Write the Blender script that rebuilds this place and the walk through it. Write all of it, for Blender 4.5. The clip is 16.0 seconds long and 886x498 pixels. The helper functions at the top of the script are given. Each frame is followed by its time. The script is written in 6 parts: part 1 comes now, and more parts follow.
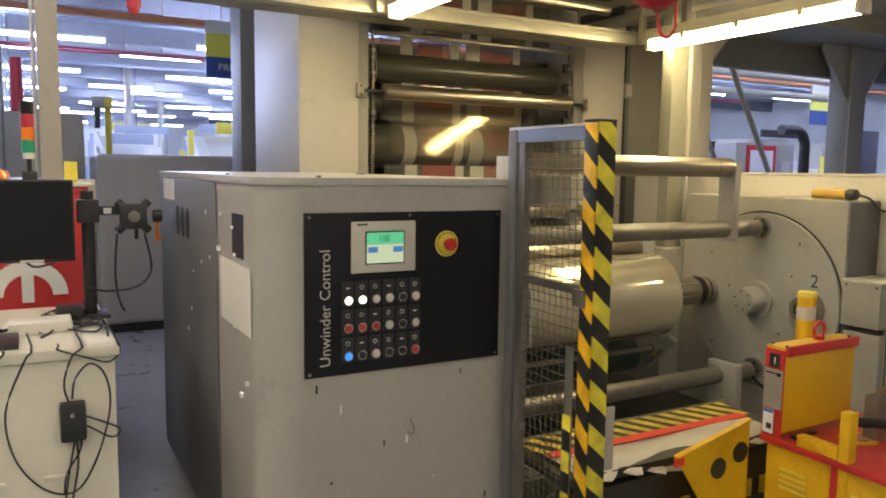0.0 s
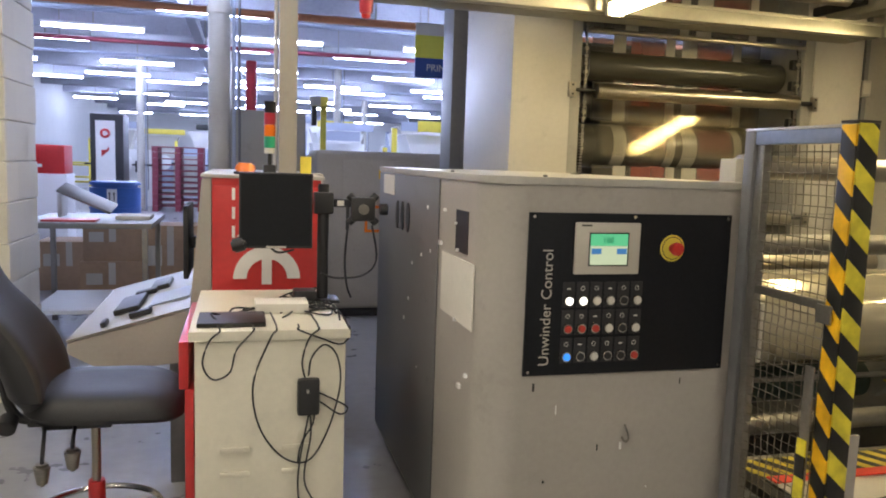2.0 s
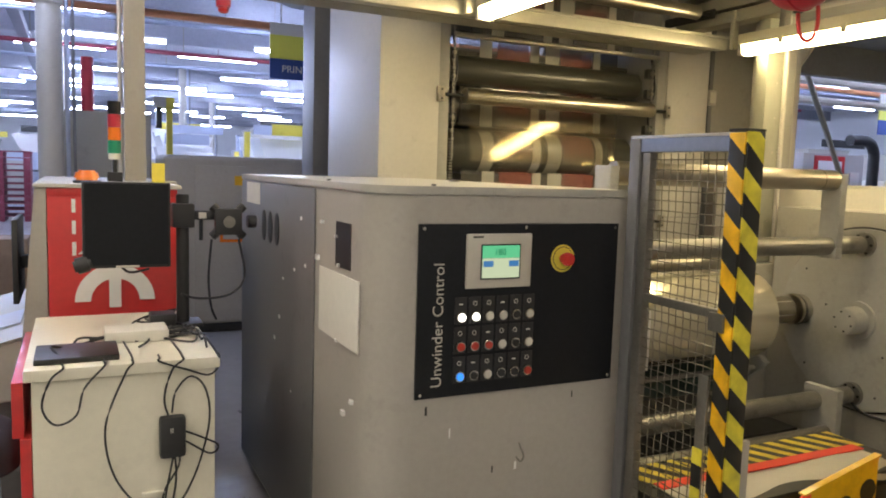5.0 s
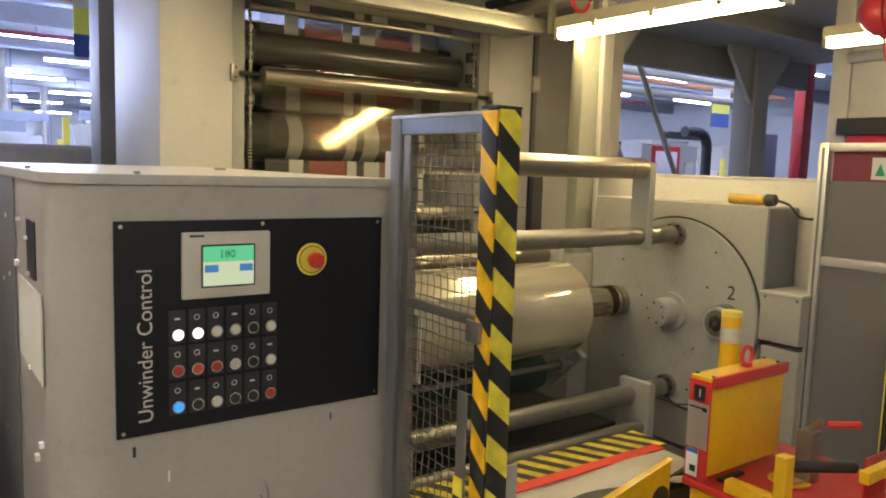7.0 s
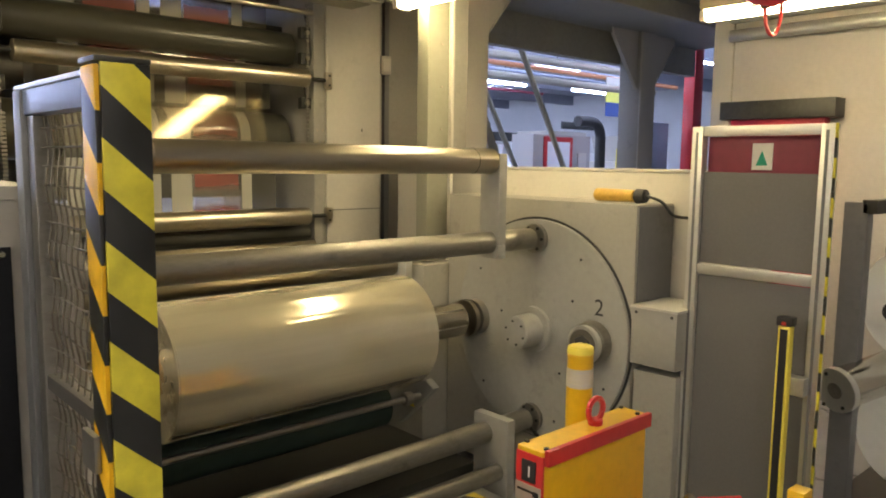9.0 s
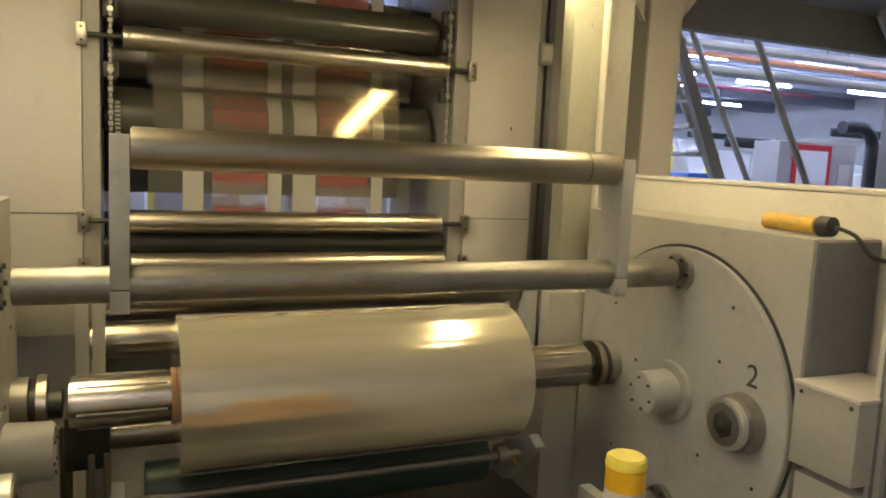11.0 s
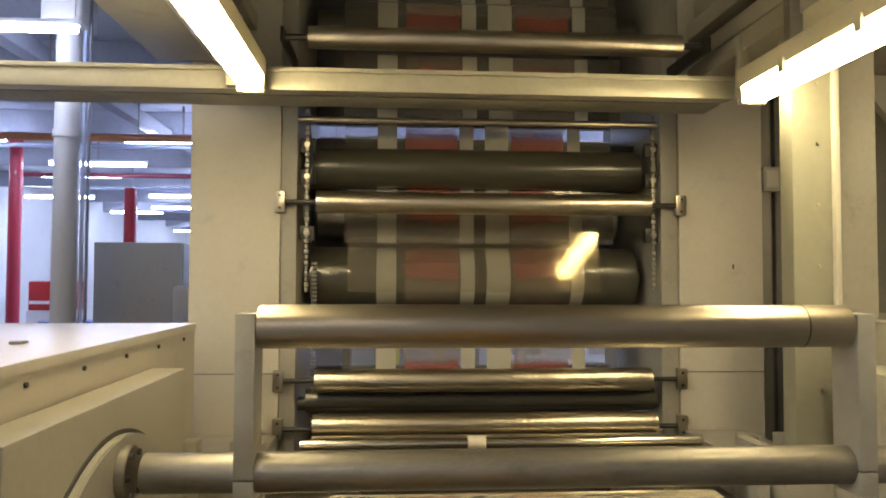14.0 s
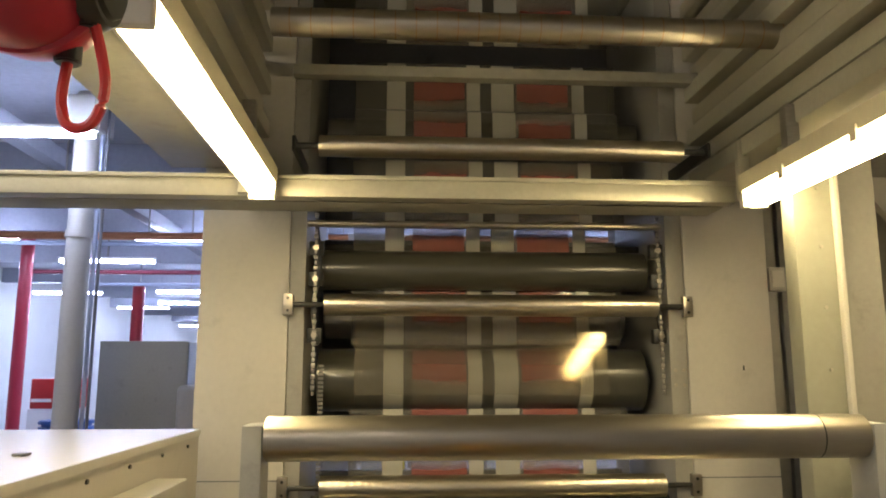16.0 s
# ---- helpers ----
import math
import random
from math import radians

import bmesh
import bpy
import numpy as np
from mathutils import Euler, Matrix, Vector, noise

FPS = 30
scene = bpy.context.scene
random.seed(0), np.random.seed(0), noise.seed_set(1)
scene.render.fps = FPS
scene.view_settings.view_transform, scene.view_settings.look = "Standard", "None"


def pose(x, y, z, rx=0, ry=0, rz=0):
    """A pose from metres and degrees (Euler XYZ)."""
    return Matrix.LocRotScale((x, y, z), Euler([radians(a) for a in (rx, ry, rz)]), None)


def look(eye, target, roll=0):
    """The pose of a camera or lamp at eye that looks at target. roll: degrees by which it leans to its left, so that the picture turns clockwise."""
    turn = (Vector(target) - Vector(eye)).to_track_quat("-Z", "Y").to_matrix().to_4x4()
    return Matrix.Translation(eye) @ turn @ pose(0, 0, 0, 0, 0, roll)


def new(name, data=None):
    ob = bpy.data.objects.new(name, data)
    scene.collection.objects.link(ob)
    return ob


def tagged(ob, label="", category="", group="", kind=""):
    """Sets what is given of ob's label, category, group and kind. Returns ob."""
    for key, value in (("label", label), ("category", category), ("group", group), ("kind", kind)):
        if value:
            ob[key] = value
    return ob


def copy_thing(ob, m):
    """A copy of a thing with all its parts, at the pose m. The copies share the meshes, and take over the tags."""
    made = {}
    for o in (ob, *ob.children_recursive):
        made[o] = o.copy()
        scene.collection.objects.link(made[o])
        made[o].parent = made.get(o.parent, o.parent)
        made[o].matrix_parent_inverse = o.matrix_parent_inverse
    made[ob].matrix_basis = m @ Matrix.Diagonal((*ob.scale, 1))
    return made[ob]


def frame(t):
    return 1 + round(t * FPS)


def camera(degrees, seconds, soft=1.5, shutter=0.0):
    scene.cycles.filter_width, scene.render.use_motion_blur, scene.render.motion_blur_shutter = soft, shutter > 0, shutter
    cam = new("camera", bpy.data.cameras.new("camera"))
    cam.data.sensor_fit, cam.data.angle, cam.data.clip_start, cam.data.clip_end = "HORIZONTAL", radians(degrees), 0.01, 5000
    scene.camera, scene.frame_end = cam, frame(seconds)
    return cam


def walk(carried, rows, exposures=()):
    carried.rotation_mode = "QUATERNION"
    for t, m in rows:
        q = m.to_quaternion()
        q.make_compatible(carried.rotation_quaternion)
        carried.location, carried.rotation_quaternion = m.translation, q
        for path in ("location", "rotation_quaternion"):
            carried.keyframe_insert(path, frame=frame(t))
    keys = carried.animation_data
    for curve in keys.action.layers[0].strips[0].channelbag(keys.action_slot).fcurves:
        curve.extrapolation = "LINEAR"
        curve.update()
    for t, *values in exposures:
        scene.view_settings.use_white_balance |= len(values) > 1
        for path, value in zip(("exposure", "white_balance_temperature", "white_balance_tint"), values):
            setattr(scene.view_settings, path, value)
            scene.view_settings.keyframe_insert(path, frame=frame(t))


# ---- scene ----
cam = camera(60.9, 16.0, soft=1.9)
PATH = [
    (0, (-0.098, -0.022, 1.425), (0.868, 1.717, 1.211), 0.8),
    (0.5, (-0.12, -0.018, 1.426), (0.786, 1.752, 1.207), 1.2),
    (1, (-0.163, -0.012, 1.426), (0.62, 1.815, 1.205), 1.7),
    (1.5, (-0.19, 0.011, 1.422), (0.438, 1.897, 1.203), 1.8),
    (2, (-0.206, 0.02, 1.424), (0.311, 1.939, 1.196), 1.9),
    (2.5, (-0.208, 0.025, 1.421), (0.254, 1.957, 1.191), 2.0),
    (3, (-0.219, 0.037, 1.425), (0.235, 1.97, 1.186), 2.1),
    (3.2, (-0.225, 0.043, 1.43), (0.236, 1.974, 1.189), 2.0),
    (5.3, (-0.234, 0.222, 1.435), (0.701, 1.978, 1.227), 1.7),
    (5.5, (-0.213, 0.226, 1.436), (0.75, 1.966, 1.223), 1.6),
    (6, (-0.083, 0.264, 1.432), (0.937, 1.971, 1.217), 1.4),
    (6.5, (0.104, 0.292, 1.436), (1.193, 1.956, 1.227), 1.9),
    (7, (0.227, 0.329, 1.431), (1.393, 1.939, 1.212), 1.8),
    (7.5, (0.372, 0.442, 1.433), (1.672, 1.947, 1.221), 2.0),
    (8, (0.518, 0.543, 1.442), (1.891, 1.983, 1.245), 1.5),
    (8.2, (0.597, 0.555, 1.437), (1.965, 1.998, 1.228), 1.2),
    (10.3, (1.535, 0.78, 1.459), (2.721, 2.37, 1.207), 1.7),
    (10.5, (1.608, 0.794, 1.46), (2.688, 2.46, 1.223), 2.4),
    (11, (1.729, 0.801, 1.459), (2.518, 2.623, 1.218), 2.7),
    (11.5, (1.827, 0.913, 1.456), (2.4, 2.808, 1.169), 2.1),
    (12, (1.904, 0.997, 1.486), (2.403, 2.915, 1.216), 1.9),
    (12.5, (1.981, 1.024, 1.513), (2.347, 2.982, 1.34), 1.7),
    (13, (2.044, 1.014, 1.533), (2.263, 3.001, 1.459), 1.5),
    (13.5, (2.044, 1.008, 1.546), (2.207, 3.002, 1.551), 0.6),
    (14, (2.044, 1.002, 1.554), (2.18, 2.995, 1.634), 0.2),
    (14.5, (2.042, 1.001, 1.566), (2.165, 2.992, 1.715), -0.0),
    (15, (2.043, 1.003, 1.576), (2.157, 2.989, 1.785), -0.3),
    (15.5, (2.036, 0.993, 1.584), (2.151, 2.972, 1.85), -0.1),
    (16, (2.037, 0.987, 1.59), (2.156, 2.956, 1.914), -0.0),
]
EXPOSURES = [(0, 1.03), (5.5, 1.03), (7.5, 1.08), (8.2, 1.08), (11.0, 1.0), (13.5, 0.9), (16, 0.97)]
walk(cam, [(t, look(eye, target, roll)) for t, eye, target, roll in PATH], EXPOSURES)

# ---- world and light levels ----
world = bpy.data.worlds.new("world")
scene.world = world
world.use_nodes = True
world.node_tree.nodes["Background"].inputs[0].default_value = (0.55, 0.6, 0.7, 1)
world.node_tree.nodes["Background"].inputs[1].default_value = 0.05
WARM, COOL = (1.0, 0.80, 0.42), (0.56, 0.65, 1.0)
WARM_POWER, COOL_POWER, AISLE_POWER = 21.5, 42.0, 25.0
AISLE = (1.0, 0.90, 0.74)


# ---- materials ----
def mat(name, color, rough=0.5, metal=0.0, grain=30.0, vary=0.12, bump=0.05, stain=0.0, coat=0.0, stretch=(1, 1, 1), random_vary=0.0):
    m = bpy.data.materials.new(name)
    m.use_nodes = True
    n, l = m.node_tree.nodes, m.node_tree.links
    b = n["Principled BSDF"]
    b.inputs["Metallic"].default_value = metal
    b.inputs["Coat Weight"].default_value = coat
    geo = n.new("ShaderNodeTexCoord")
    mp = n.new("ShaderNodeMapping")
    mp.inputs["Scale"].default_value = stretch
    l.new(geo.outputs["Object"], mp.inputs["Vector"])
    fine, big = n.new("ShaderNodeTexNoise"), n.new("ShaderNodeTexNoise")
    fine.inputs["Scale"].default_value, fine.inputs["Detail"].default_value = grain, 5
    big.inputs["Scale"].default_value, big.inputs["Detail"].default_value = 2.3, 6
    l.new(mp.outputs[0], fine.inputs["Vector"])
    l.new(mp.outputs[0], big.inputs["Vector"])
    ramp = n.new("ShaderNodeValToRGB")
    c = Vector(color)
    ramp.color_ramp.elements[0].position, ramp.color_ramp.elements[1].position = 0.3, 0.7
    ramp.color_ramp.elements[0].color = (*(c * (1 - vary)), 1)
    ramp.color_ramp.elements[1].color = (*[min(1, v * (1 + vary)) for v in c], 1)
    mix = n.new("ShaderNodeMath")
    mix.operation = "MULTIPLY_ADD"
    mix.inputs[1].default_value = 0.45
    half = n.new("ShaderNodeMath")
    half.operation = "MULTIPLY"
    half.inputs[1].default_value = 0.55
    l.new(big.outputs["Fac"], half.inputs[0])
    l.new(fine.outputs["Fac"], mix.inputs[0])
    l.new(half.outputs[0], mix.inputs[2])
    l.new(mix.outputs[0], ramp.inputs[0])
    out = ramp.outputs[0]
    if stain:
        st = n.new("ShaderNodeTexNoise")
        st.inputs["Scale"].default_value, st.inputs["Detail"].default_value, st.inputs["Roughness"].default_value = 7.0, 9, 0.7
        l.new(geo.outputs["Object"], st.inputs["Vector"])
        sr = n.new("ShaderNodeValToRGB")
        sr.color_ramp.elements[0].position, sr.color_ramp.elements[1].position = 0.58, 0.72
        sr.color_ramp.elements[1].color = (stain, stain, stain, 1)
        sr.color_ramp.elements[0].color = (0, 0, 0, 1)
        l.new(st.outputs["Fac"], sr.inputs[0])
        mx = n.new("ShaderNodeMix")
        mx.data_type = "RGBA"
        l.new(sr.outputs[0], mx.inputs["Factor"])
        l.new(out, mx.inputs["A"])
        mx.inputs["B"].default_value = (*(c * 0.35), 1)
        out = mx.outputs["Result"]
    if random_vary:
        info, hs, mul = n.new("ShaderNodeObjectInfo"), n.new("ShaderNodeHueSaturation"), n.new("ShaderNodeMapRange")
        mul.inputs["To Min"].default_value, mul.inputs["To Max"].default_value = 1 - random_vary, 1 + random_vary
        l.new(info.outputs["Random"], mul.inputs["Value"])
        l.new(mul.outputs["Result"], hs.inputs["Value"])
        l.new(out, hs.inputs["Color"])
        out = hs.outputs["Color"]
    l.new(out, b.inputs["Base Color"])
    rr = n.new("ShaderNodeMapRange")
    rr.inputs["To Min"].default_value, rr.inputs["To Max"].default_value = max(0.03, rough * 0.8), min(1, rough * 1.25)
    l.new(mix.outputs[0], rr.inputs["Value"])
    l.new(rr.outputs["Result"], b.inputs["Roughness"])
    if bump:
        bp = n.new("ShaderNodeBump")
        bp.inputs["Strength"].default_value, bp.inputs["Distance"].default_value = bump, 0.01
        l.new(mix.outputs[0], bp.inputs["Height"])
        l.new(bp.outputs[0], b.inputs["Normal"])
    return m


def glow(name, color, power):
    m = bpy.data.materials.new(name)
    m.use_nodes = True
    b = m.node_tree.nodes["Principled BSDF"]
    b.inputs["Base Color"].default_value = (0.9, 0.9, 0.85, 1)
    b.inputs["Emission Color"].default_value = (*color, 1)
    b.inputs["Emission Strength"].default_value = power
    return m


def banded(name, stops, axis=0, lo=0.0, hi=1.0, rough=0.25, skew=(0, 0), coat=0.0, repeat=0.0, metal=0.0):
    """Bands of colour along one axis of the object, hard-edged, with soiling."""
    m = bpy.data.materials.new(name)
    m.use_nodes = True
    n, l = m.node_tree.nodes, m.node_tree.links
    b = n["Principled BSDF"]
    b.inputs["Roughness"].default_value, b.inputs["Coat Weight"].default_value, b.inputs["Metallic"].default_value = rough, coat, metal
    co, dot = n.new("ShaderNodeTexCoord"), n.new("ShaderNodeVectorMath")
    dot.operation = "DOT_PRODUCT"
    v = [skew[0], skew[0], skew[0]]
    v[axis] = 1.0
    v[(axis + 1) % 3], v[(axis + 2) % 3] = skew
    dot.inputs[1].default_value = v
    l.new(co.outputs["Object"], dot.inputs[0])
    mr = n.new("ShaderNodeMapRange")
    mr.inputs["From Min"].default_value, mr.inputs["From Max"].default_value = lo, hi
    mr.clamp = not repeat
    l.new(dot.outputs["Value"], mr.inputs["Value"])
    src = mr.outputs["Result"]
    if repeat:
        fr = n.new("ShaderNodeMath")
        fr.operation = "FRACT"
        l.new(src, fr.inputs[0])
        src = fr.outputs[0]
    ramp = n.new("ShaderNodeValToRGB")
    ramp.color_ramp.interpolation = "CONSTANT"
    els = ramp.color_ramp.elements
    els[0].position, els[0].color = 0.0, (*stops[0][1], 1)
    els.remove(els[1])
    for p, c in stops[1:]:
        e = els.new(p)
        e.color = (*c, 1)
    l.new(src, ramp.inputs[0])
    ns = n.new("ShaderNodeTexNoise")
    ns.inputs["Scale"].default_value, ns.inputs["Detail"].default_value = 18, 8
    l.new(co.outputs["Object"], ns.inputs["Vector"])
    nr = n.new("ShaderNodeMapRange")
    nr.inputs["From Min"].default_value, nr.inputs["From Max"].default_value = 0.3, 0.75
    nr.inputs["To Min"].default_value, nr.inputs["To Max"].default_value = 1.1, 0.55
    l.new(ns.outputs["Fac"], nr.inputs["Value"])
    hs = n.new("ShaderNodeHueSaturation")
    l.new(nr.outputs["Result"], hs.inputs["Value"])
    l.new(ramp.outputs[0], hs.inputs["Color"])
    l.new(hs.outputs["Color"], b.inputs["Base Color"])
    return m


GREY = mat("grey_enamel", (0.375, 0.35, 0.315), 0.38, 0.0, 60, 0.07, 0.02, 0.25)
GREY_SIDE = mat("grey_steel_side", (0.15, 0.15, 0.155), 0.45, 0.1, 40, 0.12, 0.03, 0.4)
GREY_TOP = mat("pale_lid_enamel", (0.41, 0.395, 0.36), 0.3, 0.0, 40, 0.1, 0.02, 0.3)
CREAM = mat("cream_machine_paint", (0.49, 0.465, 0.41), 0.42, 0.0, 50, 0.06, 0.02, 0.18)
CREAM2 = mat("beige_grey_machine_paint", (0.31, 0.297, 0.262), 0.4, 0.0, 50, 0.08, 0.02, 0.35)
DISC = mat("turret_grey_paint", (0.32, 0.315, 0.29), 0.4, 0.0, 35, 0.09, 0.02, 0.35)
STEEL = mat("brushed_steel", (0.38, 0.345, 0.29), 0.30, 1.0, 140, 0.1, 0.02, 0.12, stretch=(0.15, 4, 4))
STEEL_DULL = mat("dull_steel_tube", (0.28, 0.265, 0.24), 0.40, 0.85, 60, 0.2, 0.04, 0.45, stretch=(0.5, 2, 2))
CHROME = mat("polished_chrome", (0.60, 0.57, 0.51), 0.19, 1.0, 50, 0.06, 0.01, 0.1)
SHAFT = mat("satin_shaft_steel", (0.50, 0.46, 0.39), 0.24, 1.0, 90, 0.12, 0.02, 0.25, stretch=(0.4, 2, 2))
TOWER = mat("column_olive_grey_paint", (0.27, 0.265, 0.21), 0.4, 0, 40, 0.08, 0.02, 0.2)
WORN_YELLOW = mat("worn_yellow_plastic", (0.50, 0.31, 0.05), 0.5, 0, 60, 0.3, 0.05, 0.9)
ALU = mat("aluminium_profile", (0.62, 0.61, 0.58), 0.35, 0.8, 80, 0.08, 0.02)
DARK = mat("dark_oily_metal", (0.045, 0.045, 0.042), 0.4, 0.5, 40, 0.3, 0.05, 0.3)
BLACKPANEL = mat("black_panel_foil", (0.012, 0.013, 0.016), 0.3, 0.0, 90, 0.2, 0.01)
BLACK = mat("black_plastic", (0.02, 0.02, 0.022), 0.45, 0.0, 80, 0.2, 0.03)
RUBBER = mat("dark_rubber_roller", (0.06, 0.058, 0.045), 0.28, 0.1, 20, 0.25, 0.02, 0.0, 0.3, (0.2, 1, 1))
GREEN_ROLL = mat("green_rubber_roller", (0.035, 0.06, 0.05), 0.4, 0.0, 20, 0.2, 0.03, 0.2)
FILM = mat("wound_clear_film", (0.74, 0.68, 0.52), 0.13, 0.62, 6, 0.12, 0.04, 0.0, 0.7, (0.3, 5, 5))
CORE = mat("cardboard_core", (0.36, 0.22, 0.12), 0.8, 0, 40, 0.2, 0.1)
CARD = mat("brown_cardboard", (0.36, 0.24, 0.15), 0.85, 0, 25, 0.15, 0.08, 0.2)
PAPER = mat("off_white_paper", (0.68, 0.65, 0.58), 0.7, 0, 40, 0.06, 0.04, 0.1)
TAUPE = mat("taupe_wall_paint", (0.43, 0.40, 0.365), 0.6, 0, 30, 0.08, 0.04, 0.15)
WHITE = mat("white_paint", (0.76, 0.76, 0.74), 0.5, 0, 30, 0.05, 0.02, 0.1)
WHITE_METAL = mat("ivory_drawer_enamel", (0.74, 0.70, 0.58), 0.4, 0, 50, 0.06, 0.02, 0.15)
BLOCK = mat("painted_concrete_block", (0.70, 0.66, 0.57), 0.7, 0, 70, 0.06, 0.15, 0.06, random_vary=0.05)
FLOOR = mat("worn_grey_floor_paint", (0.29, 0.29, 0.295), 0.28, 0, 12, 0.2, 0.04, 0.25)
CEIL = mat("grey_ceiling_deck", (0.40, 0.41, 0.45), 0.8, 0, 20, 0.12, 0.05, 0.2)
CEIL_BEAM = mat("grey_ceiling_beam", (0.30, 0.31, 0.35), 0.6, 0, 20, 0.12, 0.05, 0.2)
DECK = mat("platform_underside_paint", (0.30, 0.285, 0.23), 0.55, 0.1, 25, 0.15, 0.03, 0.3)
RED = mat("red_enamel", (0.52, 0.03, 0.03), 0.35, 0, 40, 0.12, 0.02, 0.25, 0.2)
REDDARK = mat("crimson_plastic", (0.42, 0.02, 0.045), 0.35, 0, 40, 0.12, 0.02, 0.2, 0.2)
YELLOW = mat("yellow_enamel", (0.70, 0.41, 0.012), 0.4, 0, 40, 0.12, 0.02, 0.35, 0.1)
YELLOW2 = mat("pale_yellow_plastic", (0.75, 0.62, 0.08), 0.45, 0, 40, 0.1, 0.02, 0.2)
ORANGE = mat("amber_lens", (0.85, 0.2, 0.02), 0.2, 0, 40, 0.1, 0.0, 0, 0.4)
COPPER = mat("orange_painted_pipe", (0.62, 0.26, 0.12), 0.45, 0.2, 30, 0.1, 0.02, 0.2)
BLUE = mat("blue_plastic", (0.03, 0.12, 0.42), 0.4, 0, 30, 0.12, 0.02, 0.2)
BLUEGREY = mat("blue_grey_paint", (0.36, 0.40, 0.50), 0.5, 0, 30, 0.1, 0.02, 0.2)
GREENP = mat("green_plastic", (0.02, 0.30, 0.16), 0.3, 0, 30, 0.1, 0.0, 0.1)
MAROON = mat("maroon_pallet_plastic", (0.20, 0.025, 0.045), 0.5, 0, 30, 0.15, 0.03, 0.2)
MESHGREY = mat("grey_perforated_sheet", (0.15, 0.145, 0.14), 0.55, 0.3, 90, 0.1, 0.05)
FABRIC = mat("black_chair_vinyl", (0.020, 0.020, 0.023), 0.55, 0, 120, 0.25, 0.12)
WIRE = mat("galvanised_wire", (0.17, 0.155, 0.13), 0.4, 0.7, 60, 0.15, 0.02)
FENCE_TOP = mat("blue_grey_fence_bar", (0.20, 0.24, 0.36), 0.4, 0.3, 60, 0.12, 0.02, 0.3)
BEZEL = mat("hmi_bezel_plastic", (0.50, 0.47, 0.41), 0.45, 0, 70, 0.05, 0.02)
BTN_WHITE = mat("translucent_white_button", (0.62, 0.60, 0.53), 0.35, 0, 60, 0.05, 0)
BTN_RED = mat("red_button", (0.45, 0.045, 0.03), 0.35, 0, 60, 0.05, 0)
HANDGRIP = mat("black_rubber_grip", (0.016, 0.016, 0.016), 0.5, 0, 60, 0.1, 0.1)
LAMP_HOUSE = mat("lamp_housing_cream", (0.55, 0.50, 0.36), 0.5, 0, 40, 0.06, 0.02)
SILVER = mat("aluminium_rail_olive", (0.42, 0.40, 0.32), 0.4, 0.4, 60, 0.1, 0.02)
RED_STRIPE = mat("red_tape", (0.75, 0.05, 0.03), 0.4, 0, 40, 0.1, 0.0)
BLUE_BOARD = mat("blue_sign_print", (0.03, 0.07, 0.25), 0.5, 0, 30, 0.05, 0)
YEL_BOARD = mat("yellow_sign_print", (0.72, 0.70, 0.10), 0.5, 0, 30, 0.05, 0)
WARM_TUBE = glow("warm_lit_diffuser", WARM, WARM_POWER)
COOL_TUBE = glow("cool_lit_tube", COOL, COOL_POWER)
AISLE_TUBE = glow("aisle_lit_diffuser", AISLE, AISLE_POWER)
LIT_WHITE = glow("lit_white_button", (1, 0.97, 0.9), 1.6)
LIT_BLUE = glow("lit_blue_button", (0.03, 0.24, 0.85), 0.75)
LCD_GREEN = glow("lcd_green", (0.15, 0.75, 0.35), 0.36)
LCD_PALE = glow("lcd_pale", (0.75, 0.85, 0.55), 0.36)
LCD_BLUE = glow("lcd_blue", (0.05, 0.22, 0.50), 0.4)


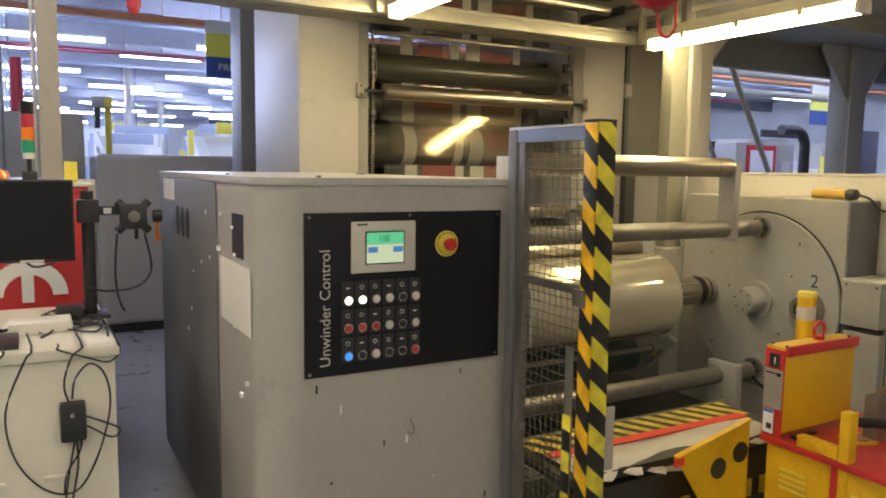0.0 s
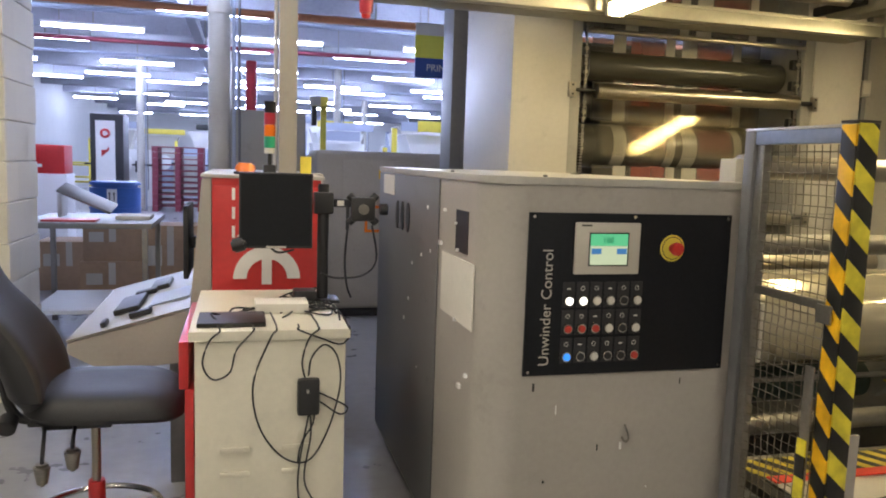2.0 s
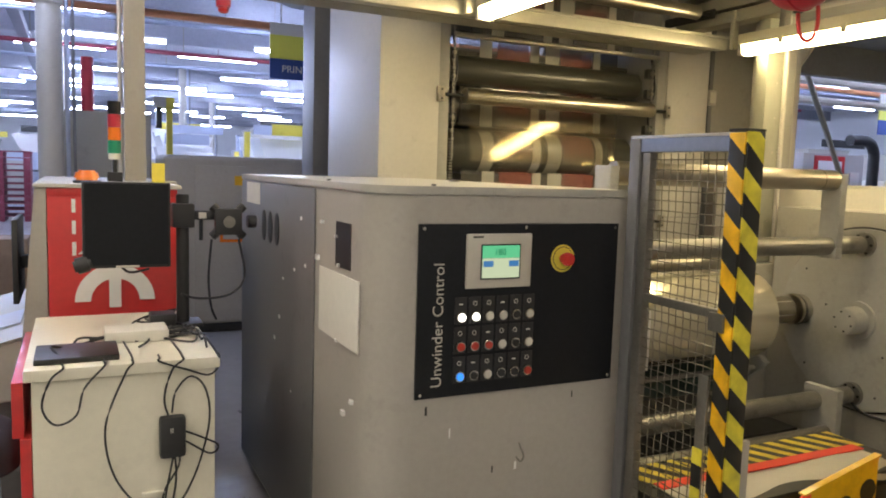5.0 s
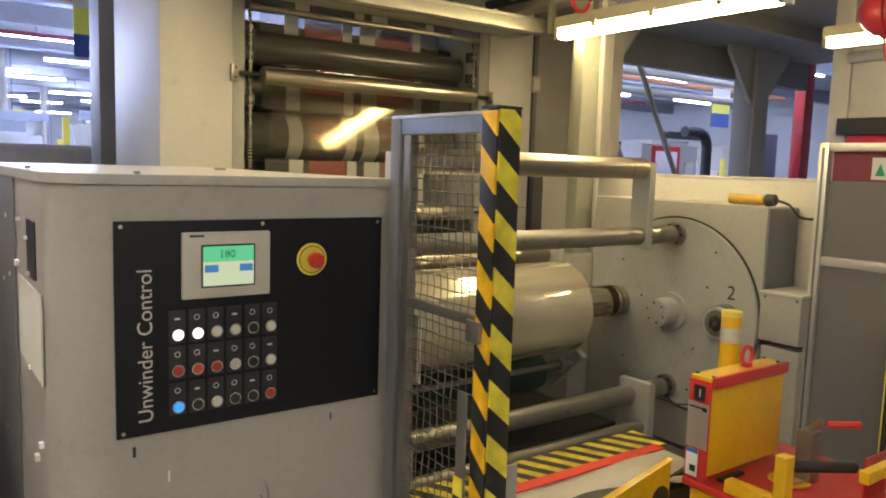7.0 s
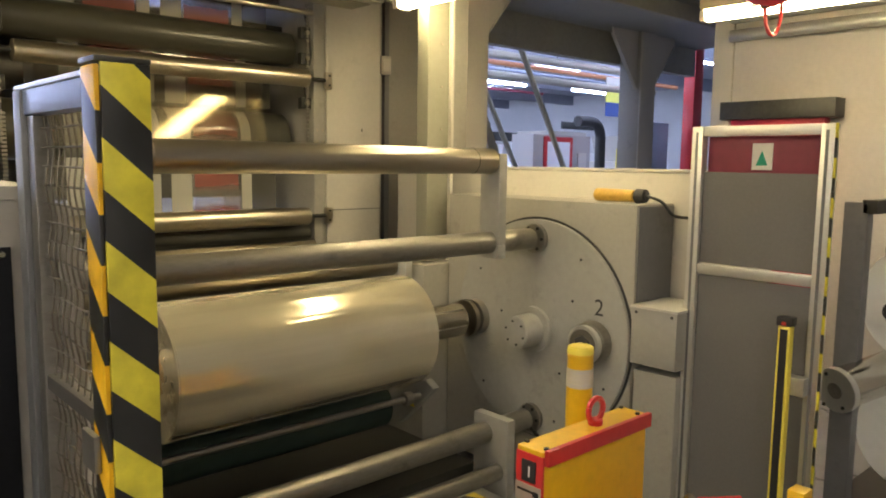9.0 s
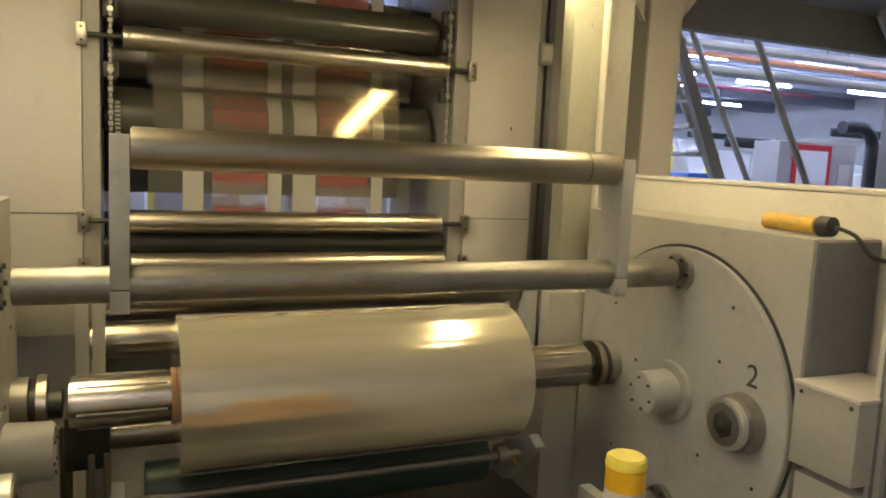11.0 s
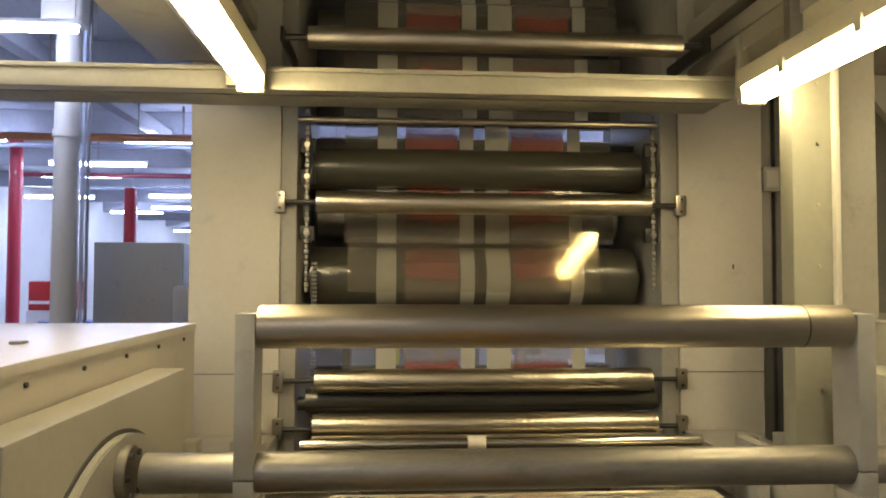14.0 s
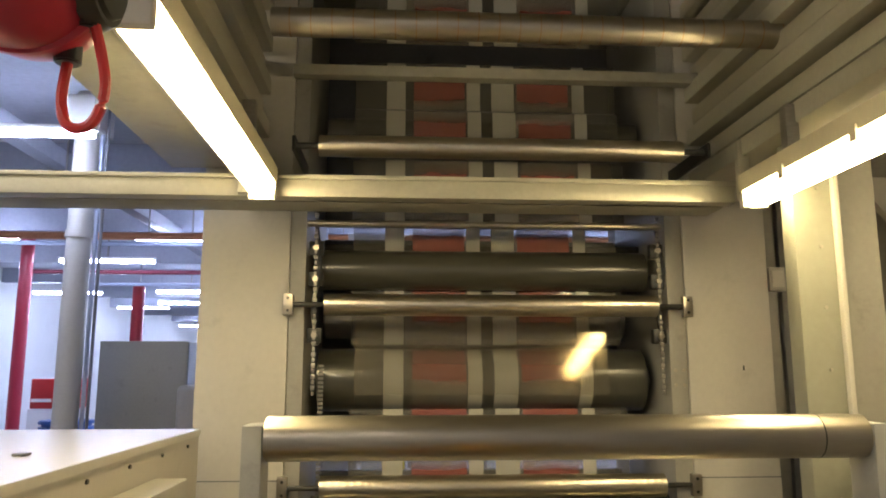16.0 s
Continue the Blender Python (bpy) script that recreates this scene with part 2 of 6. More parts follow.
def printed_web(name):
    """Clear film with white and red print in lanes, the red in repeats along the web."""
    m = bpy.data.materials.new(name)
    m.use_nodes = True
    n, l = m.node_tree.nodes, m.node_tree.links
    b = n["Principled BSDF"]
    b.inputs["Roughness"].default_value, b.inputs["Coat Weight"].default_value = 0.16, 0.5
    co, sp = n.new("ShaderNodeTexCoord"), n.new("ShaderNodeSeparateXYZ")
    l.new(co.outputs["Object"], sp.inputs[0])
    mr = n.new("ShaderNodeMapRange")
    mr.inputs["From Min"].default_value, mr.inputs["From Max"].default_value = -0.60, 0.60
    l.new(sp.outputs["X"], mr.inputs["Value"])
    clear, white = (0.17, 0.16, 0.13, 0.30), (0.43, 0.415, 0.35, 0.88)
    red, pale = (0.29, 0.105, 0.085, 0.72), (0.27, 0.245, 0.20, 0.50)
    lanes = ((0.0, clear, clear), (0.125, white, white), (0.192, clear, clear), (0.225, red, pale), (0.417, clear, clear), (0.425, white, white),
             (0.475, clear, clear), (0.517, white, white), (0.605, pale, clear), (0.617, red, pale), (0.812, clear, pale), (0.825, white, white), (0.875, clear, clear))
    ramps = []
    for k in (1, 2):
        r = n.new("ShaderNodeValToRGB")
        r.color_ramp.interpolation = "CONSTANT"
        e = r.color_ramp.elements
        e.remove(e[1])
        e[0].position, e[0].color = 0.0, clear
        for lane in lanes[1:]:
            e.new(lane[0]).color = lane[k]
        l.new(mr.outputs["Result"], r.inputs[0])
        ramps.append(r)
    rp = n.new("ShaderNodeMath")
    rp.operation = "PINGPONG"
    rp.inputs[1].default_value = 0.125
    l.new(sp.outputs["Z"], rp.inputs[0])
    ns = n.new("ShaderNodeTexNoise")
    ns.inputs["Scale"].default_value, ns.inputs["Detail"].default_value = 14, 4
    l.new(co.outputs["Object"], ns.inputs["Vector"])
    ad = n.new("ShaderNodeMath")
    ad.operation = "MULTIPLY_ADD"
    ad.inputs[1].default_value = 0.05
    l.new(ns.outputs["Fac"], ad.inputs[0])
    l.new(rp.outputs[0], ad.inputs[2])
    st = n.new("ShaderNodeMapRange")
    st.inputs["From Min"].default_value, st.inputs["From Max"].default_value = 0.055, 0.085
    l.new(ad.outputs[0], st.inputs["Value"])
    for kind, sock, out in (("RGBA", "Color", "Base Color"), ("FLOAT", "Alpha", "Alpha")):
        mx = n.new("ShaderNodeMix")
        mx.data_type = kind
        ins = [q for q in mx.inputs if q.name in ("A", "B") and q.enabled]
        l.new(st.outputs["Result"], mx.inputs["Factor"])
        l.new(ramps[1].outputs[sock], ins[0])
        l.new(ramps[0].outputs[sock], ins[1])
        l.new([q for q in mx.outputs if q.enabled][0], b.inputs[out])
    return m


PRINT = printed_web("printed_film")


def grooved(name, color, rough):
    """Steel turned with shallow grooves round the roller."""
    m = mat(name, color, rough, 1.0, 140, 0.12, 0.0, 0.12, stretch=(0.15, 4, 4))
    n, l = m.node_tree.nodes, m.node_tree.links
    co, wv, bp = n.new("ShaderNodeTexCoord"), n.new("ShaderNodeTexWave"), n.new("ShaderNodeBump")
    wv.inputs["Scale"].default_value, wv.inputs["Distortion"].default_value = 11.0, 0.8
    bp.inputs["Strength"].default_value, bp.inputs["Distance"].default_value = 0.4, 0.0012
    l.new(co.outputs["Object"], wv.inputs["Vector"])
    l.new(wv.outputs["Fac"], bp.inputs["Height"])
    l.new(bp.outputs[0], n["Principled BSDF"].inputs["Normal"])
    return m


GROOVED = grooved("grooved_steel", (0.50, 0.455, 0.37), 0.30)
HAZ = banded("black_yellow_tape", [(0, (0.72, 0.62, 0.05)), (0.5, (0.015, 0.015, 0.015))], 2, 0, 0.125, 0.4, (0.9, 0.0), repeat=1)
HAZ_B = banded("black_amber_tape", [(0, (0.82, 0.46, 0.01)), (0.5, (0.015, 0.015, 0.015))], 2, 0, 0.125, 0.45, (0.0, -0.9), repeat=1)
HAZ_FLAT = banded("hazard_plate", [(0, (0.70, 0.55, 0.05)), (0.5, (0.02, 0.02, 0.02))], 0, 0, 0.085, 0.5, (0.5, 0), repeat=1)

for m_ in (LCD_PALE, LCD_GREEN, LCD_BLUE, LIT_BLUE):
    m_.node_tree.nodes["Principled BSDF"].inputs["Base Color"].default_value = (0.02, 0.02, 0.02, 1)
BLACKPANEL.node_tree.nodes["Principled BSDF"].inputs["Specular IOR Level"].default_value = 0.22
CLEARFILM = mat("clear_film_run", (0.5, 0.42, 0.26), 0.085, 0.8, 9, 0.1, 0.03, 0, 0.0)
CLEARFILM.node_tree.nodes["Principled BSDF"].inputs["Alpha"].default_value = 0.17


# ---- mesh helpers ----
ORIGIN = {}


def box(bm, x0, x1, y0, y1, z0, z1, bev=0.0, seg=2):
    r = bmesh.ops.create_cube(bm, size=1, matrix=Matrix.Translation(((x0 + x1) / 2, (y0 + y1) / 2, (z0 + z1) / 2)) @ Matrix.Diagonal((x1 - x0, y1 - y0, z1 - z0, 1)))
    if bev:
        es = {e for v in r["verts"] for e in v.link_edges}
        bmesh.ops.bevel(bm, geom=list(es), offset=bev, segments=seg, affect="EDGES", profile=0.6)
    return bm


def B(*a, bev=0.003, seg=2):
    return box(bmesh.new(), *a, bev=bev, seg=seg)


def rod(bm, p, q, r, r2=None, n=24, bev=0.0):
    p, q = Vector(p), Vector(q)
    m = Matrix.Translation((p + q) / 2) @ (q - p).to_track_quat("Z", "Y").to_matrix().to_4x4()
    g = bmesh.ops.create_cone(bm, cap_ends=True, segments=n, radius1=r, radius2=r if r2 is None else r2, depth=(q - p).length, matrix=m)
    if bev:
        es = {e for v in g["verts"] for e in v.link_edges if any(len(f.verts) > 4 for f in e.link_faces)}
        bmesh.ops.bevel(bm, geom=list(es), offset=bev, segments=2, affect="EDGES")
    return bm


def C(p, q, r, r2=None, n=24, bev=0.002):
    return rod(bmesh.new(), p, q, r, r2, n, bev)


def prism(pts, axis, a, b, bev=0.0):
    """A polygon of (u, v) points pushed along an axis from a to b."""
    bm = bmesh.new()

    def at(u, v, w):
        return {"x": (w, u, v), "y": (u, w, v), "z": (u, v, w)}[axis]
    lo = [bm.verts.new(at(u, v, a)) for u, v in pts]
    hi = [bm.verts.new(at(u, v, b)) for u, v in pts]
    bm.faces.new(lo)
    bm.faces.new(hi)
    for i in range(len(pts)):
        j = (i + 1) % len(pts)
        bm.faces.new((lo[i], lo[j], hi[j], hi[i]))
    bmesh.ops.recalc_face_normals(bm, faces=bm.faces)
    if bev:
        bmesh.ops.bevel(bm, geom=list(bm.edges), offset=bev, segments=2, affect="EDGES")
    return bm


def tube(points, r, n=8, cyclic=False):
    """A round cable or pipe through the points, smoothed."""
    pts = [Vector(p) for p in points]
    out = []
    for i in range(len(pts) - 1):
        p0, p1, p2, p3 = pts[max(i - 1, 0)], pts[i], pts[i + 1], pts[min(i + 2, len(pts) - 1)]
        for k in range(6):
            t = k / 6
            out.append(0.5 * ((2 * p1) + (p2 - p0) * t + (2 * p0 - 5 * p1 + 4 * p2 - p3) * t * t + (3 * p1 - p0 - 3 * p2 + p3) * t ** 3))
    out.append(pts[-1])
    bm, rings = bmesh.new(), []
    for i, p in enumerate(out):
        d = (out[min(i + 1, len(out) - 1)] - out[max(i - 1, 0)]).normalized()
        a = d.orthogonal().normalized() if abs(d.z) > 0.95 else d.cross(Vector((0, 0, 1))).normalized()
        c = d.cross(a)
        rings.append([bm.verts.new(p + r * (math.cos(2 * math.pi * k / n) * a + math.sin(2 * math.pi * k / n) * c)) for k in range(n)])
    for u, v in zip(rings, rings[1:]):
        for k in range(n):
            bm.faces.new((u[k], u[(k + 1) % n], v[(k + 1) % n], v[k]))
    bm.faces.new(rings[0])
    bm.faces.new(rings[-1])
    bmesh.ops.recalc_face_normals(bm, faces=bm.faces)
    return bm


def mesh_of(name, bm, material):
    for f in bm.faces:
        f.smooth = True
    for e in bm.edges:
        if len(e.link_faces) == 2 and e.calc_face_angle(0) > 0.6:
            e.smooth = False
    me = bpy.data.meshes.new(name)
    bm.to_mesh(me)
    bm.free()
    me.materials.append(material)
    return me


def thing(name, base, label, category, group="", kind=""):
    ob = new(name)
    ob.location = base
    ob.empty_display_size = 0.1
    ORIGIN[ob] = Vector(base)
    return tagged(ob, label, category, group, kind)


def part(name, bm, material, parent, label=""):
    o = ORIGIN[parent]
    bmesh.ops.translate(bm, verts=bm.verts, vec=-o)
    ob = new(name, mesh_of(name, bm, material))
    ob.parent = parent
    ORIGIN[ob] = o
    return tagged(ob, label)


def solid(name, bm, material, label, category="", group="", kind=""):
    """A thing or a piece of the setting that is one mesh, in world coordinates."""
    ob = new(name, mesh_of(name, bm, material))
    ORIGIN[ob] = Vector((0, 0, 0))
    return tagged(ob, label, category, group, kind)


def letters(name, body, size, m, material, parent, label=""):
    cu = bpy.data.curves.new(name, "FONT")
    cu.body, cu.size, cu.extrude = body, size, 0.0004
    tmp = bpy.data.objects.new(name, cu)
    scene.collection.objects.link(tmp)
    bpy.context.view_layer.update()
    me = bpy.data.meshes.new_from_object(tmp.evaluated_get(bpy.context.evaluated_depsgraph_get()))
    bpy.data.objects.remove(tmp)
    me.transform(Matrix.Translation(-ORIGIN[parent]) @ m)
    me.materials.clear()
    me.materials.append(material)
    ob = new(name, me)
    ob.parent = parent
    return tagged(ob, label)


def ring(p, axis, r, t, n=28):
    """A flat ring round an axis."""
    pts = []
    for k in range(n + 1):
        a = 2 * math.pi * k / n
        u, v = r * math.cos(a), r * math.sin(a)
        pts.append(Vector(p) + Vector({"x": (0, u, v), "y": (u, 0, v), "z": (u, v, 0)}[axis]))
    return tube(pts, t, 6)

# ---- large structure ----
solid("floor", B(-16, 22, -5, 44, -0.2, 0, bev=0), FLOOR, "worn grey painted concrete factory floor", kind="structure")
solid("ceiling", B(-16, 22, -5, 44, 3.75, 3.95, bev=0), CEIL, "grey factory ceiling deck", kind="structure")
solid("wall_north", B(-16, 22, 44, 44.2, 0, 3.75, bev=0), WHITE, "white far factory wall", kind="structure")
solid("wall_south", B(-16, 22, -5.2, -5, 0, 3.75, bev=0), WHITE, "white painted factory wall", kind="structure")
solid("wall_west", B(-16.2, -16, -5.2, 44.2, 0, 3.75, bev=0), WHITE, "white painted factory wall", kind="structure")
solid("wall_east", B(22, 22.2, -5.2, 44.2, 0, 3.75, bev=0), WHITE, "white painted factory wall", kind="structure")
solid("wall_side", B(-6.5, -6.2, 9, 44, 0, 3.75, bev=0), WHITE, "white painted side wall of the hall", kind="structure")
for i, y in enumerate(range(7, 44, 3)):
    solid("ceiling_beam", B(-16, 22, y + 1.1, y + 1.3, 3.45, 3.75, bev=0.01), CEIL_BEAM, "grey painted steel ceiling beam", "beam", "ceiling beams", "structure")
solid("ceiling_beam", B(-1.0, -0.85, 5.2, 44, 3.35, 3.5, bev=0.01), CEIL_BEAM, "long grey ceiling services tray", "beam", "ceiling beams", "structure")
# block pier
pier = solid("wall_pier", B(-5.5, -1.46, 4.63, 5.22, 0, 3.75, bev=0), PAPER, "cream painted concrete block wall end", kind="structure")
# far right back wall behind the guard
solid("wall_right", B(5.9, 6.1, -5, 3.15, 0, 3.75, bev=0), TAUPE, "plain cream painted wall", kind="structure")
solid("yellow_floor_line", B(0.18, 0.28, 4.6, 8.6, 0.0, 0.004, bev=0), YELLOW, "yellow painted floor marking line", "floor line", kind="structure")


# ---- lamps ----
def batten(x, y0, y1, z, glass, hang, label="", group=""):
    w = 0.048
    base = (x, (y0 + y1) / 2, z + 0.12)
    t = thing("batten_lamp", base, label, "lamp", group)
    part("housing", B(x - w, x + w, y0, y1, z + 0.055, z + 0.12, bev=0.012), LAMP_HOUSE, t, "cream lamp housing")
    d = prism([(x - w + .004, z + 0.055), (x - w + .008, z + 0.02), (x - 0.022, z), (x + 0.022, z), (x + w - .008, z + 0.02), (x + w - .004, z + 0.055)], "y", y0 + 0.03, y1 - 0.03)
    part("diffuser", d, glass, t, "glowing warm diffuser")
    for y in (y0, y1 - 0.03):
        part("end_cap", B(x - w + .002, x + w - .002, y, y + 0.029, z - 0.003, z + 0.0545, bev=0.008), BEZEL, t, "cream end cap")
    for y in (y0 + .3, (y0 + y1) / 2, y1 - .3):
        part("clip", B(x - w - .006, x - w + 0.002, y - .015, y + .015, z + .03, z + .075, bev=0.002), LAMP_HOUSE, t)
    part("hanger", B(x - .02, x + .02, y1 - .3, y1 - .26, z + .12, hang, bev=0.002), STEEL_DULL, t)
    return t


batten(1.575, 2.20, 3.53, 2.17, WARM_TUBE, 2.42, "lit warm fluorescent batten lamp under the platform", "platform lamps")
batten(3.26, 2.12, 3.47, 2.15, WARM_TUBE, 2.42, "lit warm fluorescent batten lamp under the platform", "platform lamps")
batten(4.75, 1.35, 2.75, 2.20, WARM_TUBE, 2.75, "lit warm fluorescent batten lamp above the guard", "platform lamps")
for x, y in ((-2.6, -3.6), (-2.6, -1.4), (-0.7, -3.6), (-0.7, -1.4), (1.2, -3.6), (1.2, -1.4)):
    batten(x, y, y + 1.4, 3.2, AISLE_TUBE, 3.75, "lit fluorescent batten lamp over the aisle", "aisle lamps")
# extra lamps out of view, added to brighten the operator corner
for x, y in ((-3.4, 1.6), (-1.9, 1.6), (-.3, 1.6), (-2.6, -.4)):
    batten(x, y, y + 1.4, 3.2, AISLE_TUBE, 3.75, "added unseen batten lamp brightening the operator corner", "aisle lamps")

proto = thing("tube_lamp", (0, 0, 3.3), "lit cool white fluorescent tube lamp", "lamp", "hall ceiling lamps")
part("tray", B(-0.72, 0.72, -0.025, 0.025, 3.33, 3.37, bev=0.004), WHITE, proto)
part("tube", B(-0.70, 0.70, -0.034, 0.034, 3.285, 3.329, bev=0.012), COOL_TUBE, proto, "glowing white tube")
part("hanger", B(-0.01, 0.01, -0.01, 0.01, 3.371, 3.75, bev=0), STEEL_DULL, proto)
first = True
rng = random.Random(4)
for j, y in enumerate([6.3, 8.2, 10.4, 12.6, 14.8, 17.2, 19.8, 22.6, 25.6, 29, 33, 38]):
    for i in range(-4, 7):
        x = i * 2.7 + (1.1 if j % 2 else 0) - 0.6 + rng.uniform(-.25, .25)
        if y < 9 and x > 0.2 and x < (6.0 if y > 8 else 7.2):
            continue
        if x < -5.2 or y < 9 and x < -1.2:
            continue
        m = pose(x, y + rng.uniform(-.2, .2), 3.3 + (0.12 if j % 3 == 1 else 0) - 0.05)
        if first:
            proto.matrix_basis = m
            first = False
        else:
            copy_thing(proto, m)
# ceiling pipes
for y, z, r, m, lab in ((9.6, 3.12, .045, COPPER, "orange painted pipe under the ceiling"), (13.4, 3.2, .035, MAROON, "dark red pipe under the ceiling"), (11.2, 3.3, .03, BLUEGREY, "grey conduit under the ceiling"), (16, 3.3, .03, BLUEGREY, "grey conduit under the ceiling"), (21, 3.3, .03, BLUEGREY, "grey conduit under the ceiling"), (7.4, 3.25, .03, BLUEGREY, "grey conduit under the ceiling")):
    t = thing("ceiling_pipe", (6, y, z), lab, "pipe", "ceiling pipes")
    part("pipe", C((-4, y, z), (16, y, z), r, n=12), m, t)
    for k in range(9):
        part("hanger", B(-3 + k * 2.2, -2.985 + k * 2.2, y - .006, y + .006, z + r * .9, 3.75, bev=0), STEEL_DULL, t)


# ---- control cabinet ----
def control_cabinet():
    t = thing("control_cabinet", (0.9, 2.9, 0), "grey steel unwinder control cabinet with black operator panel", "cabinet")
    x0, x1, y0, y1, r = 0.475, 1.333, 2.06, 3.80, 0.125
    pts = [(x0 + r * (1 - math.cos(a)), y0 + r * (1 - math.sin(a))) for a in [math.pi / 2 * k / 10 for k in range(11)]]
    body = prism(pts + [(x1, y0), (x1, y1), (x0, y1)], "z", 0.06, 1.368)
    part("body", body, GREY, t)
    lid = [(x - 0.006 if i < 12 else x, y - 0.006) for i, (x, y) in enumerate(pts)] + [(x1 + .006, y0 - .006), (x1 + .006, y1), (x0 - .006, y1)]
    part("lid", prism(lid, "z", 1.369, 1.392, 0.002), GREY_TOP, t, "scuffed pale grey lid")
    part("plinth", B(x0 + .05, x1 - .03, y0 + .05, y1 - .04, 0, 0.059), BLACK, t)
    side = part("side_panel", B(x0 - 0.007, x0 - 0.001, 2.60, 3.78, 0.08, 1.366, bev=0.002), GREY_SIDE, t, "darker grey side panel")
    for y in (3.10, 3.21, 3.32):
        g = bmesh.new()
        rod(g, (x0 - .0075, y, 1.19), (x0 - .0095, y, 1.19), 0.036, n=20)
        bmesh.ops.scale(g, vec=(1, 1, 1.75), verts=g.verts, space=Matrix.Translation((0, 0, -1.19)))
        part("vent_hole", g, BLACK, side)
    part("label_plate", B(x0 - .0095, x0 - .0075, 3.40, 3.66, 1.27, 1.36, bev=0), PAPER, side, "white notice sticker")
    part("cutout", B(x0 - .003, x0 + .002, 2.25, 2.385, 1.14, 1.275, bev=0), BLACK, t, "dark cable cut-out")
    pap = B(x0 - .006, x0 - .002, 2.165, 2.54, 0.915, 1.12, bev=0)
    part("paper_sheet", pap, PAPER, t, "taped sheet of off-white paper")
    for k in range(14):
        y, z = rng.uniform(2.2, 3.2), rng.uniform(.5, 1.33)
        w = rng.uniform(.006, .016)
        part("paint_chip", B(x0 - .0095, x0 - .0085 if y > 2.6 else x0 + .001, y, y + w * 1.5, z, z + w, bev=0), WHITE, t)
    # operator panel
    p = part("operator_panel", B(0.598, 1.270, 2.052, 2.0595, 0.803, 1.290, bev=0.001), BLACKPANEL, t, "glossy black operator panel")
    for x, z in ((.612, 1.278), (.935, 1.280), (1.256, 1.278), (.612, .815), (1.256, .815)):
        part("screw", C((x, 2.0515, z), (x, 2.049, z), 0.005, n=12, bev=0.0005), CHROME, p)
    part("hmi_bezel", B(0.740, 0.951, 2.040, 2.0515, 1.109, 1.263, bev=0.004), BEZEL, p, "beige touch panel frame")
    part("hmi_recess", B(0.783, 0.912, 2.0385, 2.0395, 1.134, 1.234, bev=0), BLACK, p)
    part("screen", B(0.787, 0.908, 2.037, 2.038, 1.138, 1.194, bev=0), LCD_PALE, p, "lit pale lower half of the screen")
    part("screen", B(0.787, 0.908, 2.037, 2.038, 1.1945, 1.230, bev=0), LCD_GREEN, p, "lit green upper half of the screen")
    for x in (.790, .873):
        part("screen_key", B(x, x + .032, 2.0355, 2.0365, 1.170, 1.187, bev=0), LCD_BLUE, p)
    letters("screen_number", "180", 0.026, Matrix.Translation((.824, 2.0360, 1.203)) @ pose(0, 0, 0, 90), GREENP, p)
    part("brand_bar", B(.757, .790, 2.0385, 2.0395, 1.252, 1.257, bev=0), DARK, p)
    letters("panel_lettering", "Unwinder Control", 0.0465, Matrix.Translation((.676, 2.0508, .832)) @ pose(0, 0, 0, 90, 0, 0) @ pose(0, 0, 0, 0, 0, 90), BEZEL, p, "pale grey lettering")
    cols = [0.731 + 0.0447 * i for i in range(6)]
    look_of = [["L", "L", "W", "W", "K", "W"], ["R", "R", "R", "W", "K", "W"], ["B", "K", "W", "K", "K", "R"]]
    for j, z in enumerate((1.029, 0.945, 0.860)):
        for i, x in enumerate(cols):
            part("legend_plate", B(x - .019, x + .019, 2.0496, 2.0516, z - .021, z + .056, bev=0.001), BLACK, p)
            part("button_ring", C((x, 2.0494, z), (x, 2.041, z), 0.0158, 0.0145, 20, 0.0008), CHROME, p, "chrome button ring")
            m = {"L": LIT_WHITE, "W": BTN_WHITE, "K": BLACK, "R": BTN_RED, "B": LIT_BLUE}[look_of[j][i]]
            part("button", C((x, 2.0408, z), (x, 2.037, z), 0.0118, 0.0105, 20, 0.0008), m, p)
            s = .006
            part("legend_mark", ring((x, 2.0494, z + .037), "y", s, .0009, 10) if (i + j) % 3 else B(x - s, x + s, 2.0488, 2.0494, z + .034, z + .038, bev=0), BTN_WHITE, p)
    part("stop_plate", C((1.066, 2.0515, 1.187), (1.066, 2.0485, 1.187), 0.041, n=36, bev=0.0006), YELLOW2, p, "yellow emergency stop disc")
    part("stop_ring", ring((1.066, 2.0482, 1.187), "y", 0.034, 0.0012, 30), DARK, p)
    part("stop_stem", C((1.066, 2.048, 1.187), (1.066, 2.032, 1.187), 0.014, n=20), RED, p)
    part("stop_button", C((1.066, 2.032, 1.187), (1.066, 2.012, 1.187), 0.0205, 0.019, 28, 0.004), RED, p, "red mushroom stop button")
    # hook and scratches
    hook = tube([(.945, 2.054, .635), (.945, 2.045, .625), (.945, 2.03, .61), (.945, 2.03, .595), (.937, 2.035, .588), (.93, 2.045, .6)], .003)
    part("hook", hook, STEEL_DULL, t, "small bent wire hook")
    for k in range(8):
        x, z = rng.uniform(.62, 1.25), rng.uniform(.25, .78)
        part("scratch", B(x, x + rng.uniform(.003, .008), 2.0588, 2.0597, z, z + rng.uniform(.004, .03), bev=0), DARK if k % 3 else WHITE, t)
    for x, y in ((.66, 2.10), (.50, 2.55)):
        part("lid_bolt", C((x, y, 1.392), (x, y, 1.398), .008, n=10), GREY_SIDE, t)
    for k in range(6):
        y = 2.25 + k * .28
        part("lid_screw", C((x1 + .0005, y, 1.345), (x1 + .006, y, 1.345), .006, n=10, bev=0), DARK, t)
    part("lid_boss", B(1.12, 1.15, 2.9, 2.94, 1.3925, 1.40), STEEL_DULL, t)
